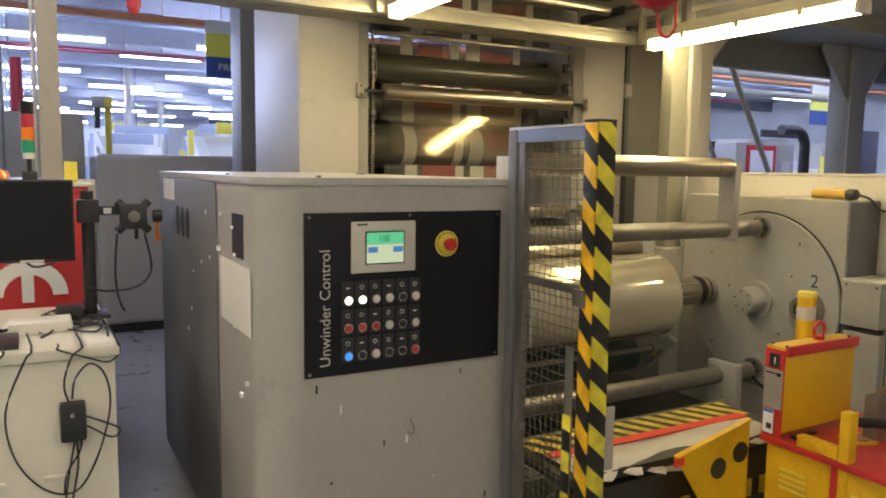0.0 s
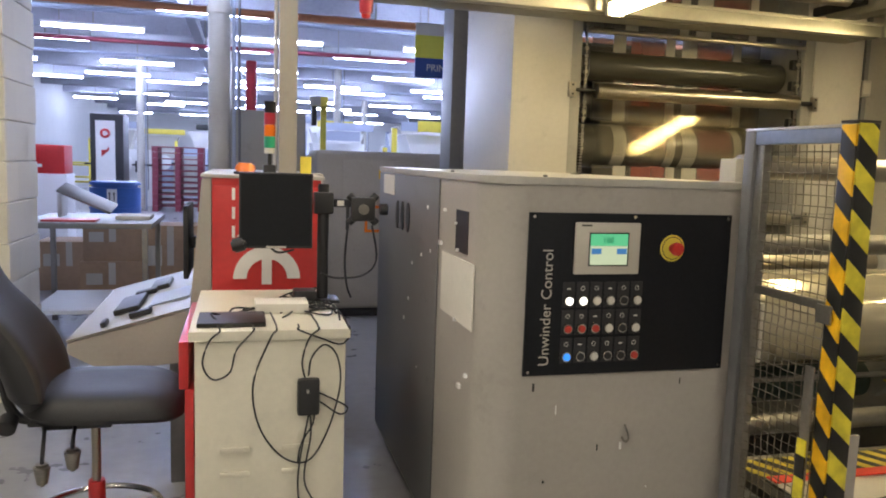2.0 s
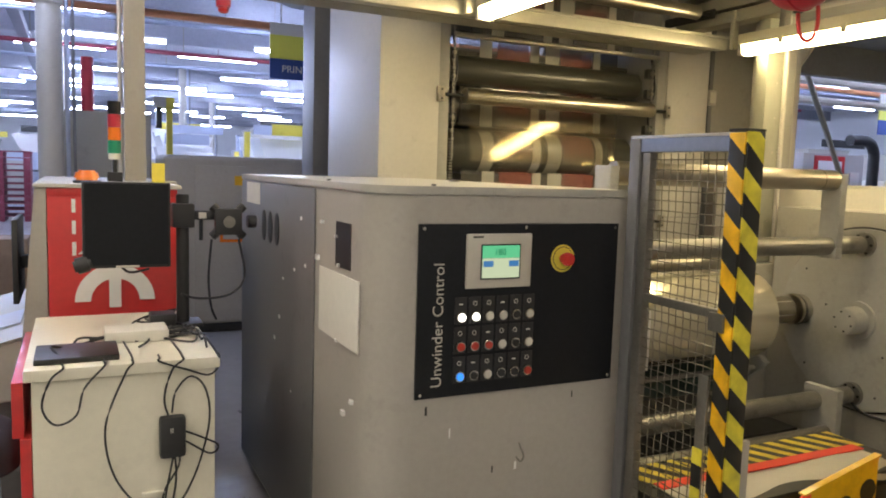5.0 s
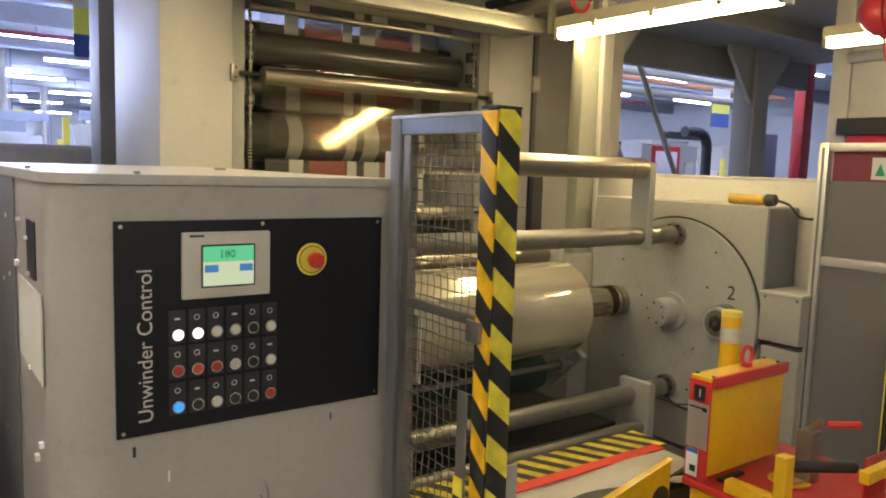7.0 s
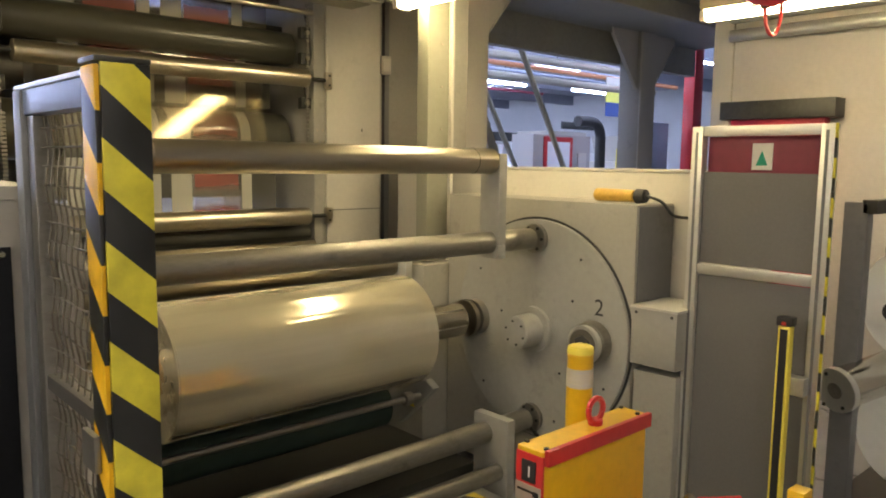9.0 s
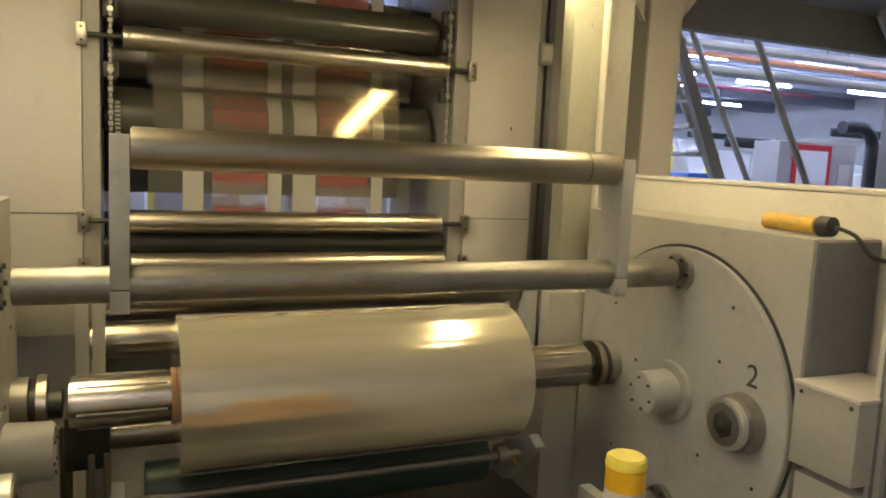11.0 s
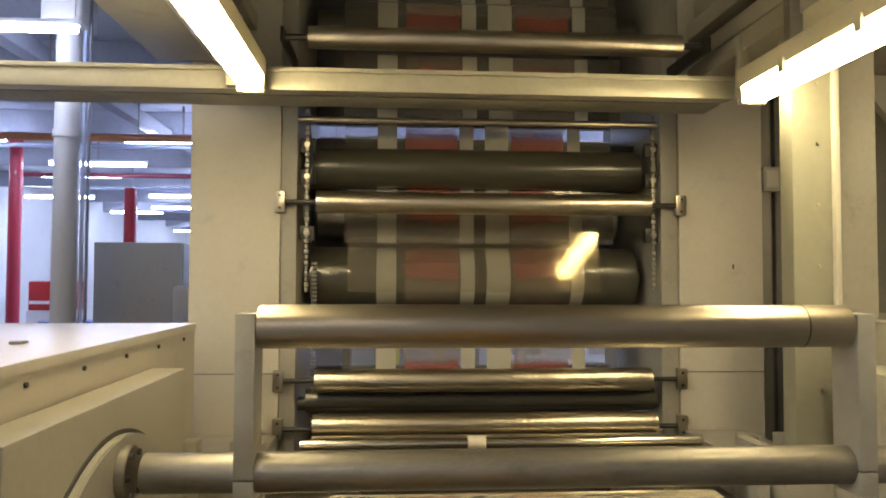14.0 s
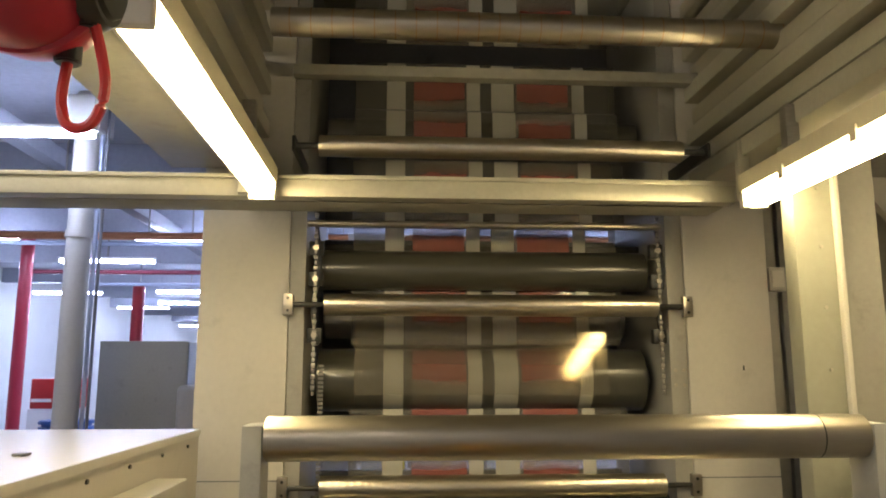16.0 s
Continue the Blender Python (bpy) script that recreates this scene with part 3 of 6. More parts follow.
    part("cable_duct", B(1.338, 1.36, 2.03, 2.12, 0.02, 1.36), GREY, t, "grey vertical duct on the cabinet end")
    part("duct_clip", B(1.361, 1.375, 2.0, 2.02, .83, 1.02), BEZEL, t)


control_cabinet()


# ---- mesh fence with striped post ----
def mesh_fence():
    t = thing("mesh_fence", (1.3, 1.58, 0), "grey wire mesh guard fence with striped end post", "fence")
    part("top_bar", B(1.283, 1.318, 1.63, 2.0, 1.508, 1.548), FENCE_TOP, t, "blue-grey painted top bar")
    part("top_strip", B(1.281, 1.320, 1.60, 2.03, 1.5485, 1.556, bev=0.001), ALU, t)
    part("post", B(1.278, 1.322, 1.985, 2.028, 0, 1.548), GREY_SIDE, t, "dark grey rear post")
    part("inner_post", B(1.286, 1.314, 1.945, 1.98, 0.02, 1.507), STEEL_DULL, t)
    part("middle_bar", B(1.288, 1.312, 1.63, 1.944, 1.065, 1.09), STEEL_DULL, t)
    y0, y1 = 1.63, 1.945
    for i in range(11):
        y = y0 + (i + .5) * (y1 - y0) / 11
        n = 26
        pts = [(1.30 + (.004 if k % 2 else -.004), y + (.003 if k % 2 else -.003), 0.1 + k * (1.405 / n)) for k in range(n + 1)]
        part("wire", tube(pts, 0.0016, 5), WIRE, t)
    for k in range(48):
        z = 0.1 + k * 0.0295
        pts = [(1.30 + (.003 if j % 2 else -.003), y0 + j * (y1 - y0) / 4, z) for j in range(5)]
        part("wire", tube(pts, 0.0016, 4), WIRE, t)
    part("striped_face", B(1.262, 1.268, 1.578, 1.628, 0, 1.553, bev=0.001), HAZ_B, t, "amber and black striped face")
    part("striped_face", B(1.2685, 1.328, 1.574, 1.580, 0, 1.556, bev=0.001), HAZ, t, "yellow and black striped face")
    part("post_core", B(1.2685, 1.300, 1.581, 1.628, 0, 1.545), DARK, t)
    part("post_cap", B(1.261, 1.329, 1.573, 1.63, 1.5565, 1.563, bev=0.001), DARK, t, "dark post cap")
    part("latch", B(1.252, 1.261, 1.60, 1.65, 1.04, 1.09), STEEL_DULL, t)
    part("low_strip", B(1.25, 1.256, 1.634, 1.668, 0.02, 0.92), STEEL_DULL, t, "slotted grey strip")
    part("low_strip", B(1.244, 1.249, 1.634, 1.668, 0.02, 0.72), HAZ, t, "striped lower strip")
    part("guide_plate", B(1.345, 1.385, 1.60, 1.61, 0.55, 0.74), GREY, t)


mesh_fence()


# ---- unwinder ----
def turret(side):
    s = 1 if side == "right" else -1
    X = 3.42 if s > 0 else 1.44
    t = thing("turret_stand", (X + s * .2, 2.75, 0), "grey unwinder side stand with a large turret disc", "machine", "unwinder stands")

    def bx(a, b, *r, bev=0.004):
        u, v = X + s * a, X + s * b
        return B(min(u, v), max(u, v), *r, bev=bev)
    deep = 0.26 if s > 0 else 0.10
    part("block", bx(0, deep - 0.002, 2.235, 3.28, 0.05, 1.29, bev=0.006), CREAM2, t)
    if s > 0:
        part("back_housing", bx(0.262, 0.60, 1.98, 4.0, 0.0, 1.41, bev=0.004), CREAM, t, "taller cream rear housing")
        part("housing_lid", bx(0.258, 0.604, 1.976, 4.004, 1.411, 1.424, bev=0.003), CREAM, t)
        part("end_plate", bx(0.012, 0.25, 2.228, 2.234, 0.90, 1.282, bev=0.001), GREY_SIDE, t, "dark grey end plate")
        b = part("junction_box", bx(-0.03, 0.22, 2.03, 2.222, 0.69, 0.905, bev=0.004), CREAM2, t, "small grey junction box")
        part("box_lid", bx(-0.034, 0.224, 2.026, 2.226, 0.906, 0.916, bev=0.002), CREAM, b)
        part("lower_box", bx(0.0, 0.22, 2.04, 2.222, 0.05, 0.66, bev=0.004), CREAM2, t)
        for y in (2.05, 2.2):
            part("screw", C((X - .0305, y, .89), (X - .034, y, .89), .006, n=10), DARK, t)
    d = part("disc", C((X - s * .001, 2.708, .735), (X - s * .022, 2.708, .735), 0.472, n=96, bev=0.003), DISC, t, "large round grey turret disc")
    part("disc_gap", C((X - s * .0005, 2.708, .735), (X - s * .004, 2.708, .735), 0.482, n=96, bev=0), BLACK, t)
    F = X - s * .0225
    for y, z, r in ((2.708, 1.127, .062), (2.708, .345, .062)):
        f = part("flange", C((F, y, z), (F - s * .022, y, z), r, n=32, bev=0.002), STEEL_DULL, d)
        for k in range(6):
            a = k * math.pi / 3
            part("bolt", C((F - s * .0225, y + .049 * math.cos(a), z + .049 * math.sin(a)), (F - s * .03, y + .049 * math.cos(a), z + .049 * math.sin(a)), .007, n=8, bev=0), DARK, d)
    part("hub_flange", C((F, 2.708, .735), (F - s * .02, 2.708, .735), .098, n=36), DISC, d)
    part("hub", C((F - s * .0205, 2.708, .735), (F - s * .125, 2.708, .735), .072, .068, 36, 0.004), DISC, d, "projecting round hub")
    for k in range(6):
        a = k * math.pi / 3 + .3
        part("bolt", C((F - s * .1255, 2.708 + .05 * math.cos(a), .735 + .05 * math.sin(a)), (F - s * .13, 2.708 + .05 * math.cos(a), .735 + .05 * math.sin(a)), .005, n=8, bev=0), DARK, d)
    # empty chuck at the near station
    part("chuck", C((F, 2.395, .735), (F - s * .05, 2.395, .735), .088, .082, 36, 0.004), STEEL_DULL, d, "round steel reel chuck")
    part("chuck_ring", C((F - s * .0505, 2.395, .735), (F - s * .075, 2.395, .735), .076, n=36), ALU, d)
    part("chuck_face", C((F - s * .0755, 2.395, .735), (F - s * .078, 2.395, .735), .062, n=36), STEEL_DULL, d)
    part("chuck_pin", C((F - s * .084, 2.395, .735), (F - s * .092, 2.395, .735), .014, n=12), STEEL, d)
    part("chuck_bore", C((F - s * .0785, 2.395, .735), (F - s * .0835, 2.395, .735), .042, .03, 6, 0.001), DARK, d)
    # loaded chuck at the far station
    part("chuck", C((F, 3.055, .735), (F - s * .04, 3.055, .735), .08, n=36), STEEL_DULL, d, "round steel reel chuck")
    part("chuck_ring", C((F - s * .0405, 3.055, .735), (F - s * .06, 3.055, .735), .058, n=36), DARK, d)
    part("chuck_ring", C((F - s * .0605, 3.055, .735), (F - s * .085, 3.055, .735), .084, n=36), STEEL, d)
    part("chuck_neck", C((F - s * .0855, 3.055, .735), (F - s * .12, 3.055, .735), .04, n=24), DARK, d)
    for a, rr in ((.6, .40), (1.3, .42), (2.2, .40), (3.6, .41), (4.4, .40), (5.5, .42), (.25, .2), (2.5, .25), (4.0, .22)):
        y, z = 2.708 + rr * math.cos(a), .735 + rr * math.sin(a)
        part("bolt_hole", C((F, y, z), (F - s * .002, y, z), .006, n=10, bev=0), BLACK, d)
    if s > 0:
        letters("numeral", "2", 0.095, Matrix.Translation((F - .001, 2.400, .845)) @ pose(0, 0, 0, 90, 0, -90), BLACK, d, "black numeral 2")
    part("ground_cable", tube([(F - s * .01, 2.72, .32), (F - s * .03, 2.62, .27), (F - s * .02, 2.45, .27), (F - s * .02, 2.35, .3)], .008), BLACK, t)
    part("skirt", bx(0.02, deep - .004, 3.285, 3.55, 0.0, 0.95, bev=0.004), CREAM2, t)
    return t


turret("right")
turret("left")


def cross_rods():
    t = thing("turret_cross_rods", (2.43, 2.707, 0.3), "pair of grey steel tubes tying the turret discs", "machine frame")
    part("upper_tube", C((1.508, 2.707, 1.127), (3.352, 2.707, 1.127), .044, n=36), STEEL_DULL, t)
    part("lower_tube", C((1.508, 2.707, .345), (3.352, 2.707, .345), .044, n=36), STEEL_DULL, t)
    for x in (1.708, 3.104):
        pl = part("arm_plate", B(x, x + .043, 2.655, 2.76, 1.122, 1.478, bev=0.003), DISC, t, "flat grey carrier plate")
        part("clamp", B(x, x + .043, 2.655, 2.76, 1.064, 1.119, bev=0.003), DISC, pl)
    for x in (1.708, 3.104):
        part("low_plate", B(x, x + .043, 2.58, 2.77, .10, .42, bev=0.003), DISC, t)
    part("guide_roller", C((1.753, 2.70, 1.448), (3.102, 2.70, 1.448), .049, n=48, bev=0.004), STEEL, t, "smooth steel guide roller")
    part("roller_joint", C((2.99, 2.70, 1.448), (2.993, 2.70, 1.448), .0495, n=48, bev=0), DARK, t)
    part("low_roller", C((1.753, 2.63, .20), (3.102, 2.63, .20), .035, n=32), STEEL_DULL, t)


cross_rods()


def film_reel():
    t = thing("film_reel", (2.485, 3.055, .5), "full reel of clear plastic film on a chrome shaft", "film reel")
    part("film", C((1.878, 3.055, .735), (2.952, 3.055, .735), .233, n=96, bev=0.004), FILM, t, "wound shiny pale film")
    part("shaft", C((1.60, 3.055, .735), (3.278, 3.055, .735), .073, n=40, bev=0.004), SHAFT, t, "chrome expanding shaft")
    for k in range(6):
        a = k * math.pi / 3 + .2
        for u, v in ((1.62, 1.852), (2.98, 3.26)):
            y, z = 3.055 + .072 * math.cos(a), .735 + .072 * math.sin(a)
            part("shaft_key", C((u, y, z), (v, y, z), .004, n=8, bev=0), STEEL_DULL, t)
    for x in (1.864, 2.9525):
        part("core", C((x, 3.055, .735), (x + .0135, 3.055, .735), .081, n=40), CORE, t, "brown cardboard core")


film_reel()


def lay_on():
    t = thing("lay_on_roller_unit", (2.43, 3.25, 0), "dark green rubber roller with swing arms under the reel", "machine")
    part("green_roller", C((1.80, 3.24, .36), (2.97, 3.24, .36), .10, n=48), GREEN_ROLL, t, "dark green rubber roller")
    part("thin_shaft", C((1.70, 3.02, .44), (3.02, 3.02, .44), .013, n=16), STEEL_DULL, t, "thin brownish steel shaft")
    part("collar", C((2.93, 3.02, .44), (2.97, 3.02, .44), .028, n=16), STEEL_DULL, t)
    for x in (1.70, 3.06):
        a = prism([(2.98, .47), (3.03, .50), (3.30, .36), (3.30, .26), (3.20, .26)], "x", x, x + .04, 0.003)
        part("swing_arm", a, DISC, t)
    part("warning_sticker", prism([(3.10, .36), (3.15, .36), (3.125, .41)], "x", 3.0575, 3.059), YELLOW2, t, "yellow warning triangle")
    for x in (1.58, 1.66):
        part("cylinder_post", C((x, 3.2, 0), (x, 3.2, .62), .018, n=16), STEEL, t)
    part("valve_block", B(1.58, 1.70, 3.14, 3.28, .50, .66), DARK, t)
    part("base_tray", B(1.60, 3.25, 2.9, 3.6, 0.0, .12), DARK, t, "dark oily base tray")
    part("rear_roller", C((1.66, 3.45, .95), (3.2, 3.45, .95), .055, n=36), STEEL, t)
    part("rear_roller", C((1.62, 3.42, .82), (1.95, 3.42, .82), .06, n=36), STEEL, t)
    part("rear_plate", B(1.60, 1.64, 3.35, 3.50, .45, 1.03), DISC, t)
    part("rear_plate", B(3.21, 3.25, 3.35, 3.50, .45, 1.03), DISC, t)
    part("nip_roller", C((1.70, 3.27, .56), (2.95, 3.27, .56), .05, n=32), STEEL, t, "bright steel nip roller")
    for x in (1.655, 1.695):
        part("lift_rod", C((x, 3.0, .1), (x, 3.0, .60), .009, n=12), STEEL, t)
    part("swing_plate", B(1.655, 1.69, 3.16, 3.20, .2, 1.02), DISC, t)
    part("spreader_bar", C((1.75, 3.52, 1.01), (2.30, 3.52, 1.01), .018, n=16), CHROME, t)
    part("spreader_bar", C((2.36, 3.52, 1.01), (3.1, 3.52, 1.01), .018, n=16), CHROME, t)
    part("spreader_joint", C((2.30, 3.52, 1.01), (2.36, 3.52, 1.01), .025, n=16), BEZEL, t)


lay_on()


def lift_table():
    t = thing("reel_lift_table", (2.2, 2.1, 0), "low lift table with hazard striped edge plates", "lift table")
    part("deck", B(1.45, 2.60, 1.88, 2.26, .36, .392, bev=0.003), DARK, t)
    part("hazard_plate", B(1.50, 2.59, 2.085, 2.25, .3925, .397, bev=0), HAZ_FLAT, t, "yellow and black striped plate")
    part("hazard_front", B(1.45, 2.60, 1.872, 1.879, .16, .23, bev=0), HAZ_FLAT, t, "striped front edge")
    part("front_beam", B(1.45, 2.60, 1.88, 1.95, .10, .34), DARK, t)
    part("base", B(1.4, 2.65, 1.9, 2.5, 0, .10), DARK, t)
    part("cross_tube", C((1.45, 1.97, .28), (2.6, 1.97, .28), .03, n=20), STEEL_DULL, t)
    bm = bmesh.new()
    nx, ny = 28, 8
    vs = [[bm.verts.new((1.50 + i * .036, 1.865 + j * .027 + (.02 * math.sin(i * 1.7) + .015 * math.sin(i * 4.1) if j == 0 else 0), .402 + .02 * math.sin(i * .35) * (1 - j / ny) - .045 * max(0, 1 - j / 2.5))) for j in range(ny + 1)] for i in range(nx + 1)]
    for i in range(nx):
        for j in range(ny):
            bm.faces.new((vs[i][j], vs[i + 1][j], vs[i + 1][j + 1], vs[i][j + 1]))
    r = bmesh.ops.extrude_face_region(bm, geom=list(bm.faces))
    bmesh.ops.translate(bm, verts=[v for v in r["geom"] if isinstance(v, bmesh.types.BMVert)], vec=(0, 0, .004))
    bmesh.ops.recalc_face_normals(bm, faces=bm.faces)
    s = thing("cardboard_sheet", (2.0, 1.95, .40), "torn pale cardboard sheet with a red stripe", "cardboard")
    part("sheet", bm, BEZEL, s)
    part("red_stripe", B(1.50, 2.51, 2.030, 2.080, .408, .412, bev=0), RED_STRIPE, s, "bright red stripe")


lift_table()


# ---- reel trolley ----
def reel_trolley():
    t = thing("reel_trolley", (2.4, 1.5, 0), "yellow and red powered reel trolley", "trolley")
    m = part("mast", B(2.172, 2.565, 1.625, 1.695, .52, .812), YELLOW, t, "soiled yellow mast box")
    part("mast_end", B(2.164, 2.171, 1.622, 1.698, .50, .815, bev=0.001), RED, m, "red end face")
    part("mast_rim", B(2.172, 2.568, 1.612, 1.624, .795, .830, bev=0.001), RED, m, "red top rim")
    part("mast_lid", B(2.166, 2.566, 1.625, 1.697, .813, .826), YELLOW, m)
    part("rating_plate", B(2.1615, 2.1635, 1.624, 1.696, .605, .745, bev=0), ALU, m, "plain grey rating plate")
    nb = part("number_tag", B(2.160, 2.1635, 1.640, 1.678, .752, .800, bev=0), BLACK, m)
    letters("tag_numeral", "1", 0.035, Matrix.Translation((2.1592, 1.665, .764)) @ pose(0, 0, 0, 90, 0, -90), WHITE, m)
    part("instruction_label", B(2.159, 2.1612, 1.650, 1.690, .515, .60, bev=0), WHITE, m, "white label with blue head")
    part("label_head", B(2.1575, 2.1588, 1.650, 1.690, .588, .60, bev=0), BLUE, m)
    part("column", C((2.52, 1.80, .30), (2.52, 1.80, .952), .034, n=28), YELLOW, t, "round yellow column")
    part("column_cap", C((2.52, 1.80, .9525), (2.52, 1.80, .972), .036, .033, 28, .003), YELLOW2, t)
    part("column_label", C((2.52, 1.80, .865), (2.52, 1.80, .915), .0345, n=28, bev=0), BEZEL, t)
    part("lifting_eye", ring((2.40, 1.66, .862), "y", .028, .0075, 20), RED, t, "red lifting eye")
    part("eye_base", C((2.40, 1.66, .826), (2.40, 1.66, .84), .018, n=16), RED, t)
    part("top_plate", B(2.16, 2.72, 1.18, 1.70, .478, .50), RED, t, "red top plate")
    b = part("body", B(2.175, 2.70, 1.20, 1.68, .08, .477, bev=0.006), YELLOW, t, "yellow body with louvres")
    part("corner_bar", B(2.165, 2.18, 1.40, 1.43, .08, .477), RED, b)
    for k in range(4):
        part("louvre", B(2.168, 2.1745, 1.52, 1.62, .33 + k * .022, .338 + k * .022, bev=0.001), YELLOW2, b)
        part("louvre", B(2.168, 2.1745, 1.26, 1.36, .33 + k * .022, .338 + k * .022, bev=0.001), YELLOW2, b)
    part("round_plate", C((2.42, 1.50, .5005), (2.42, 1.50, .506), .062, n=32), YELLOW, t)
    part("round_plate", C((2.42, 1.50, .5065), (2.42, 1.50, .510), .04, n=32), CORE, t)
    part("foot_rest", B(2.22, 2.34, 1.60, 1.62, .5005, .512), DARK, t)
    part("valve", B(2.44, 2.50, 1.45, 1.50, .5005, .66), STEEL_DULL, t)
    part("valve_stem", C((2.47, 1.475, .66), (2.47, 1.44, .70), .012, n=12), STEEL, t)
    part("red_lever", tube([(2.48, 1.43, .69), (2.51, 1.40, .692), (2.55, 1.365, .695)], .011, 10), RED, t, "red lever grip")
    part("guard_flap", B(2.46, 2.60, 1.30, 1.305, .5005, .63, bev=0.001), RED, t)
    for x, y, h in ((2.165, 1.375, .665), (2.47, 1.20, .79)):
        part("handle_post", B(x, x + .044, y, y + .034, .30, h), YELLOW, t, "yellow handle upright")
    part("handle_foot", B(2.34, 2.50, 1.236, 1.264, .60, .635), YELLOW, t)
    part("edge_bar", B(2.166, 2.205, 1.411, 1.56, .5005, .540), YELLOW, t)
    part("grip", C((2.505, 1.215, .745), (2.70, 1.13, .72), .017, n=16, bev=.004), HANDGRIP, t, "black rubber grip")
    part("grip", C((2.210, 1.392, .63), (2.42, 1.31, .61), .017, n=16, bev=.004), HANDGRIP, t, "black rubber grip")
    for x, y in ((2.185, 1.63), (2.55, 1.69), (2.19, 1.69), (2.54, 1.635)):
        part("lid_screw", C((x, y, .8265), (x, y, .831), .006, n=8, bev=0), DARK, t)
    part("ce_mark", B(2.1600, 2.1613, 1.630, 1.645, .722, .734, bev=0), BLACK, m)
    part("plate_line", B(2.1600, 2.1613, 1.640, 1.690, .728, .733, bev=0), DARK, m)
    part("label_line", B(2.1575, 2.1588, 1.655, 1.675, .53, .55, bev=0), DARK, m)
    part("nut_cap", B(2.30, 2.345, 1.20, 1.24, .5005, .56, bev=.008), YELLOW2, t)
    # side arm with two round holes
    outer = [(1.80, .455), (2.16, .535), (2.16, .10), (2.05, .10)]
    bm = prism(outer, "y", 1.742, 1.750, 0.001)
    arm = part("side_arm", bm, YELLOW, t, "yellow plate arm with round holes")
    for x, z in ((2.005, .385), (2.115, .425)):
        part("arm_hole", C((x, 1.7415, z), (x, 1.739, z), .038, n=28, bev=0), DARK, arm)
    part("arm_flange", prism([(1.80, .457), (2.16, .537), (2.16, .543), (1.80, .463)], "y", 1.734, 1.758), YELLOW, arm)
    part("tape_scrap", B(1.785, 1.83, 1.735, 1.741, .43, .46, bev=0), RED_STRIPE, arm)
    for x in (2.22, 2.62):
        part("wheel", C((x, 1.25, .04), (x, 1.30, .04), .04, n=20), BLACK, t)


reel_trolley()


# ---- guard door and light curtain ----
def guard():
    t = thing("guard_door", (3.49, 1.8, 0), "aluminium framed machine guard with grey perforated panels", "guard")
    for y in (1.56, 2.005):
        part("upright", B(3.46, 3.50, y, y + .042, 0, 1.58), ALU, t)
        part("slot", B(3.4585, 3.4595, y + .016, y + .026, 0.02, 1.56, bev=0), GREY_SIDE, t)
    for z in (1.545, 1.055, .03):
        part("rail", B(3.462, 3.498, 1.603, 2.004, z, z + .035), ALU, t)
    part("panel", B(3.478, 3.484, 1.603, 2.004, .07, 1.05, bev=0), MESHGREY, t, "grey perforated sheet")
    part("panel", B(3.478, 3.484, 1.603, 2.004, 1.095, 1.42, bev=0), MESHGREY, t, "grey perforated sheet")
    part("red_board", B(3.503, 3.508, 1.604, 2.003, 1.36, 1.544, bev=0.002), MAROON, t, "dark red board behind the frame")
    part("notice", B(3.499, 3.5025, 1.77, 1.84, 1.43, 1.52, bev=0), PAPER, t, "small printed notice")
    part("notice_mark", prism([(1.785, 1.445), (1.825, 1.445), (1.805, 1.495)], "x", 3.4965, 3.4985), GREENP, t)
    part("front_edge", B(3.452, 3.458, 1.548, 1.556, .05, 1.58, bev=0), HAZ, t)
    part("foot", B(3.44, 3.52, 1.55, 2.05, 0, .028), ALU, t)
    c = thing("light_curtain", (3.40, 1.645, 0), "black and yellow safety light curtain column", "sensor")
    part("body", B(3.385, 3.415, 1.625, 1.665, .012, .93), YELLOW2, c)
    part("window", B(3.3825, 3.3845, 1.633, 1.657, .04, .92, bev=0), BLACK, c)
    part("cap", B(3.38, 3.42, 1.62, 1.67, .931, .96), BLACK, c)
    part("red_led", B(3.378, 3.3795, 1.638, 1.652, .935, .945, bev=0), BTN_RED, c)
    part("foot", B(3.37, 3.43, 1.61, 1.68, 0, .011), ALU, c)
    part("bracket", B(3.416, 3.458, 1.585, 1.64, .70, .76), ALU, c)
    # second machine beyond the guard
    u = thing("reel_stand", (4.0, 1.3, 0), "grey reel stand with chrome shaft and white reels", "machine")
    part("post", B(3.86, 3.92, 1.58, 1.66, 0, 1.32), GREY_SIDE, u)
    part("top", B(3.86, 4.6, 1.55, 1.60, 1.28, 1.33), DARK, u)
    part("shaft", C((3.78, 1.60, .655), (4.7, 1.30, .80), .075, n=32), CHROME, u)
    part("shaft_end", C((3.755, 1.608, .651), (3.779, 1.60, .655), .082, n=32), ALU, u)
    part("film", C((4.05, 1.44, .95), (5.0, 1.30, .95), .22, n=48), WHITE, u, "white film reel")
    part("film", C((4.05, 1.44, .45), (5.0, 1.30, .45), .20, n=48), WHITE, u, "white film reel")
    part("shaft_bore", C((3.752, 1.609, .6505), (3.7545, 1.608, .651), .030, n=24, bev=0), STEEL_DULL, u)
    for k in range(6):
        a = k * math.pi / 3
        part("shaft_bolt", C((3.750, 1.609 + .064 * math.cos(a), .651 + .064 * math.sin(a)), (3.7545, 1.608 + .064 * math.cos(a), .651 + .064 * math.sin(a)), .007, n=8, bev=0), DARK, u)
    part("clamp", C((3.93, 1.50, 1.15), (3.98, 1.49, 1.15), .04, n=24), BLACK, u)
    part("clamp", C((3.93, 1.50, .93), (3.98, 1.49, .93), .035, n=24), BLACK, u)
    part("base", B(3.8, 5.0, 1.2, 1.7, 0, .14), DARK, u)
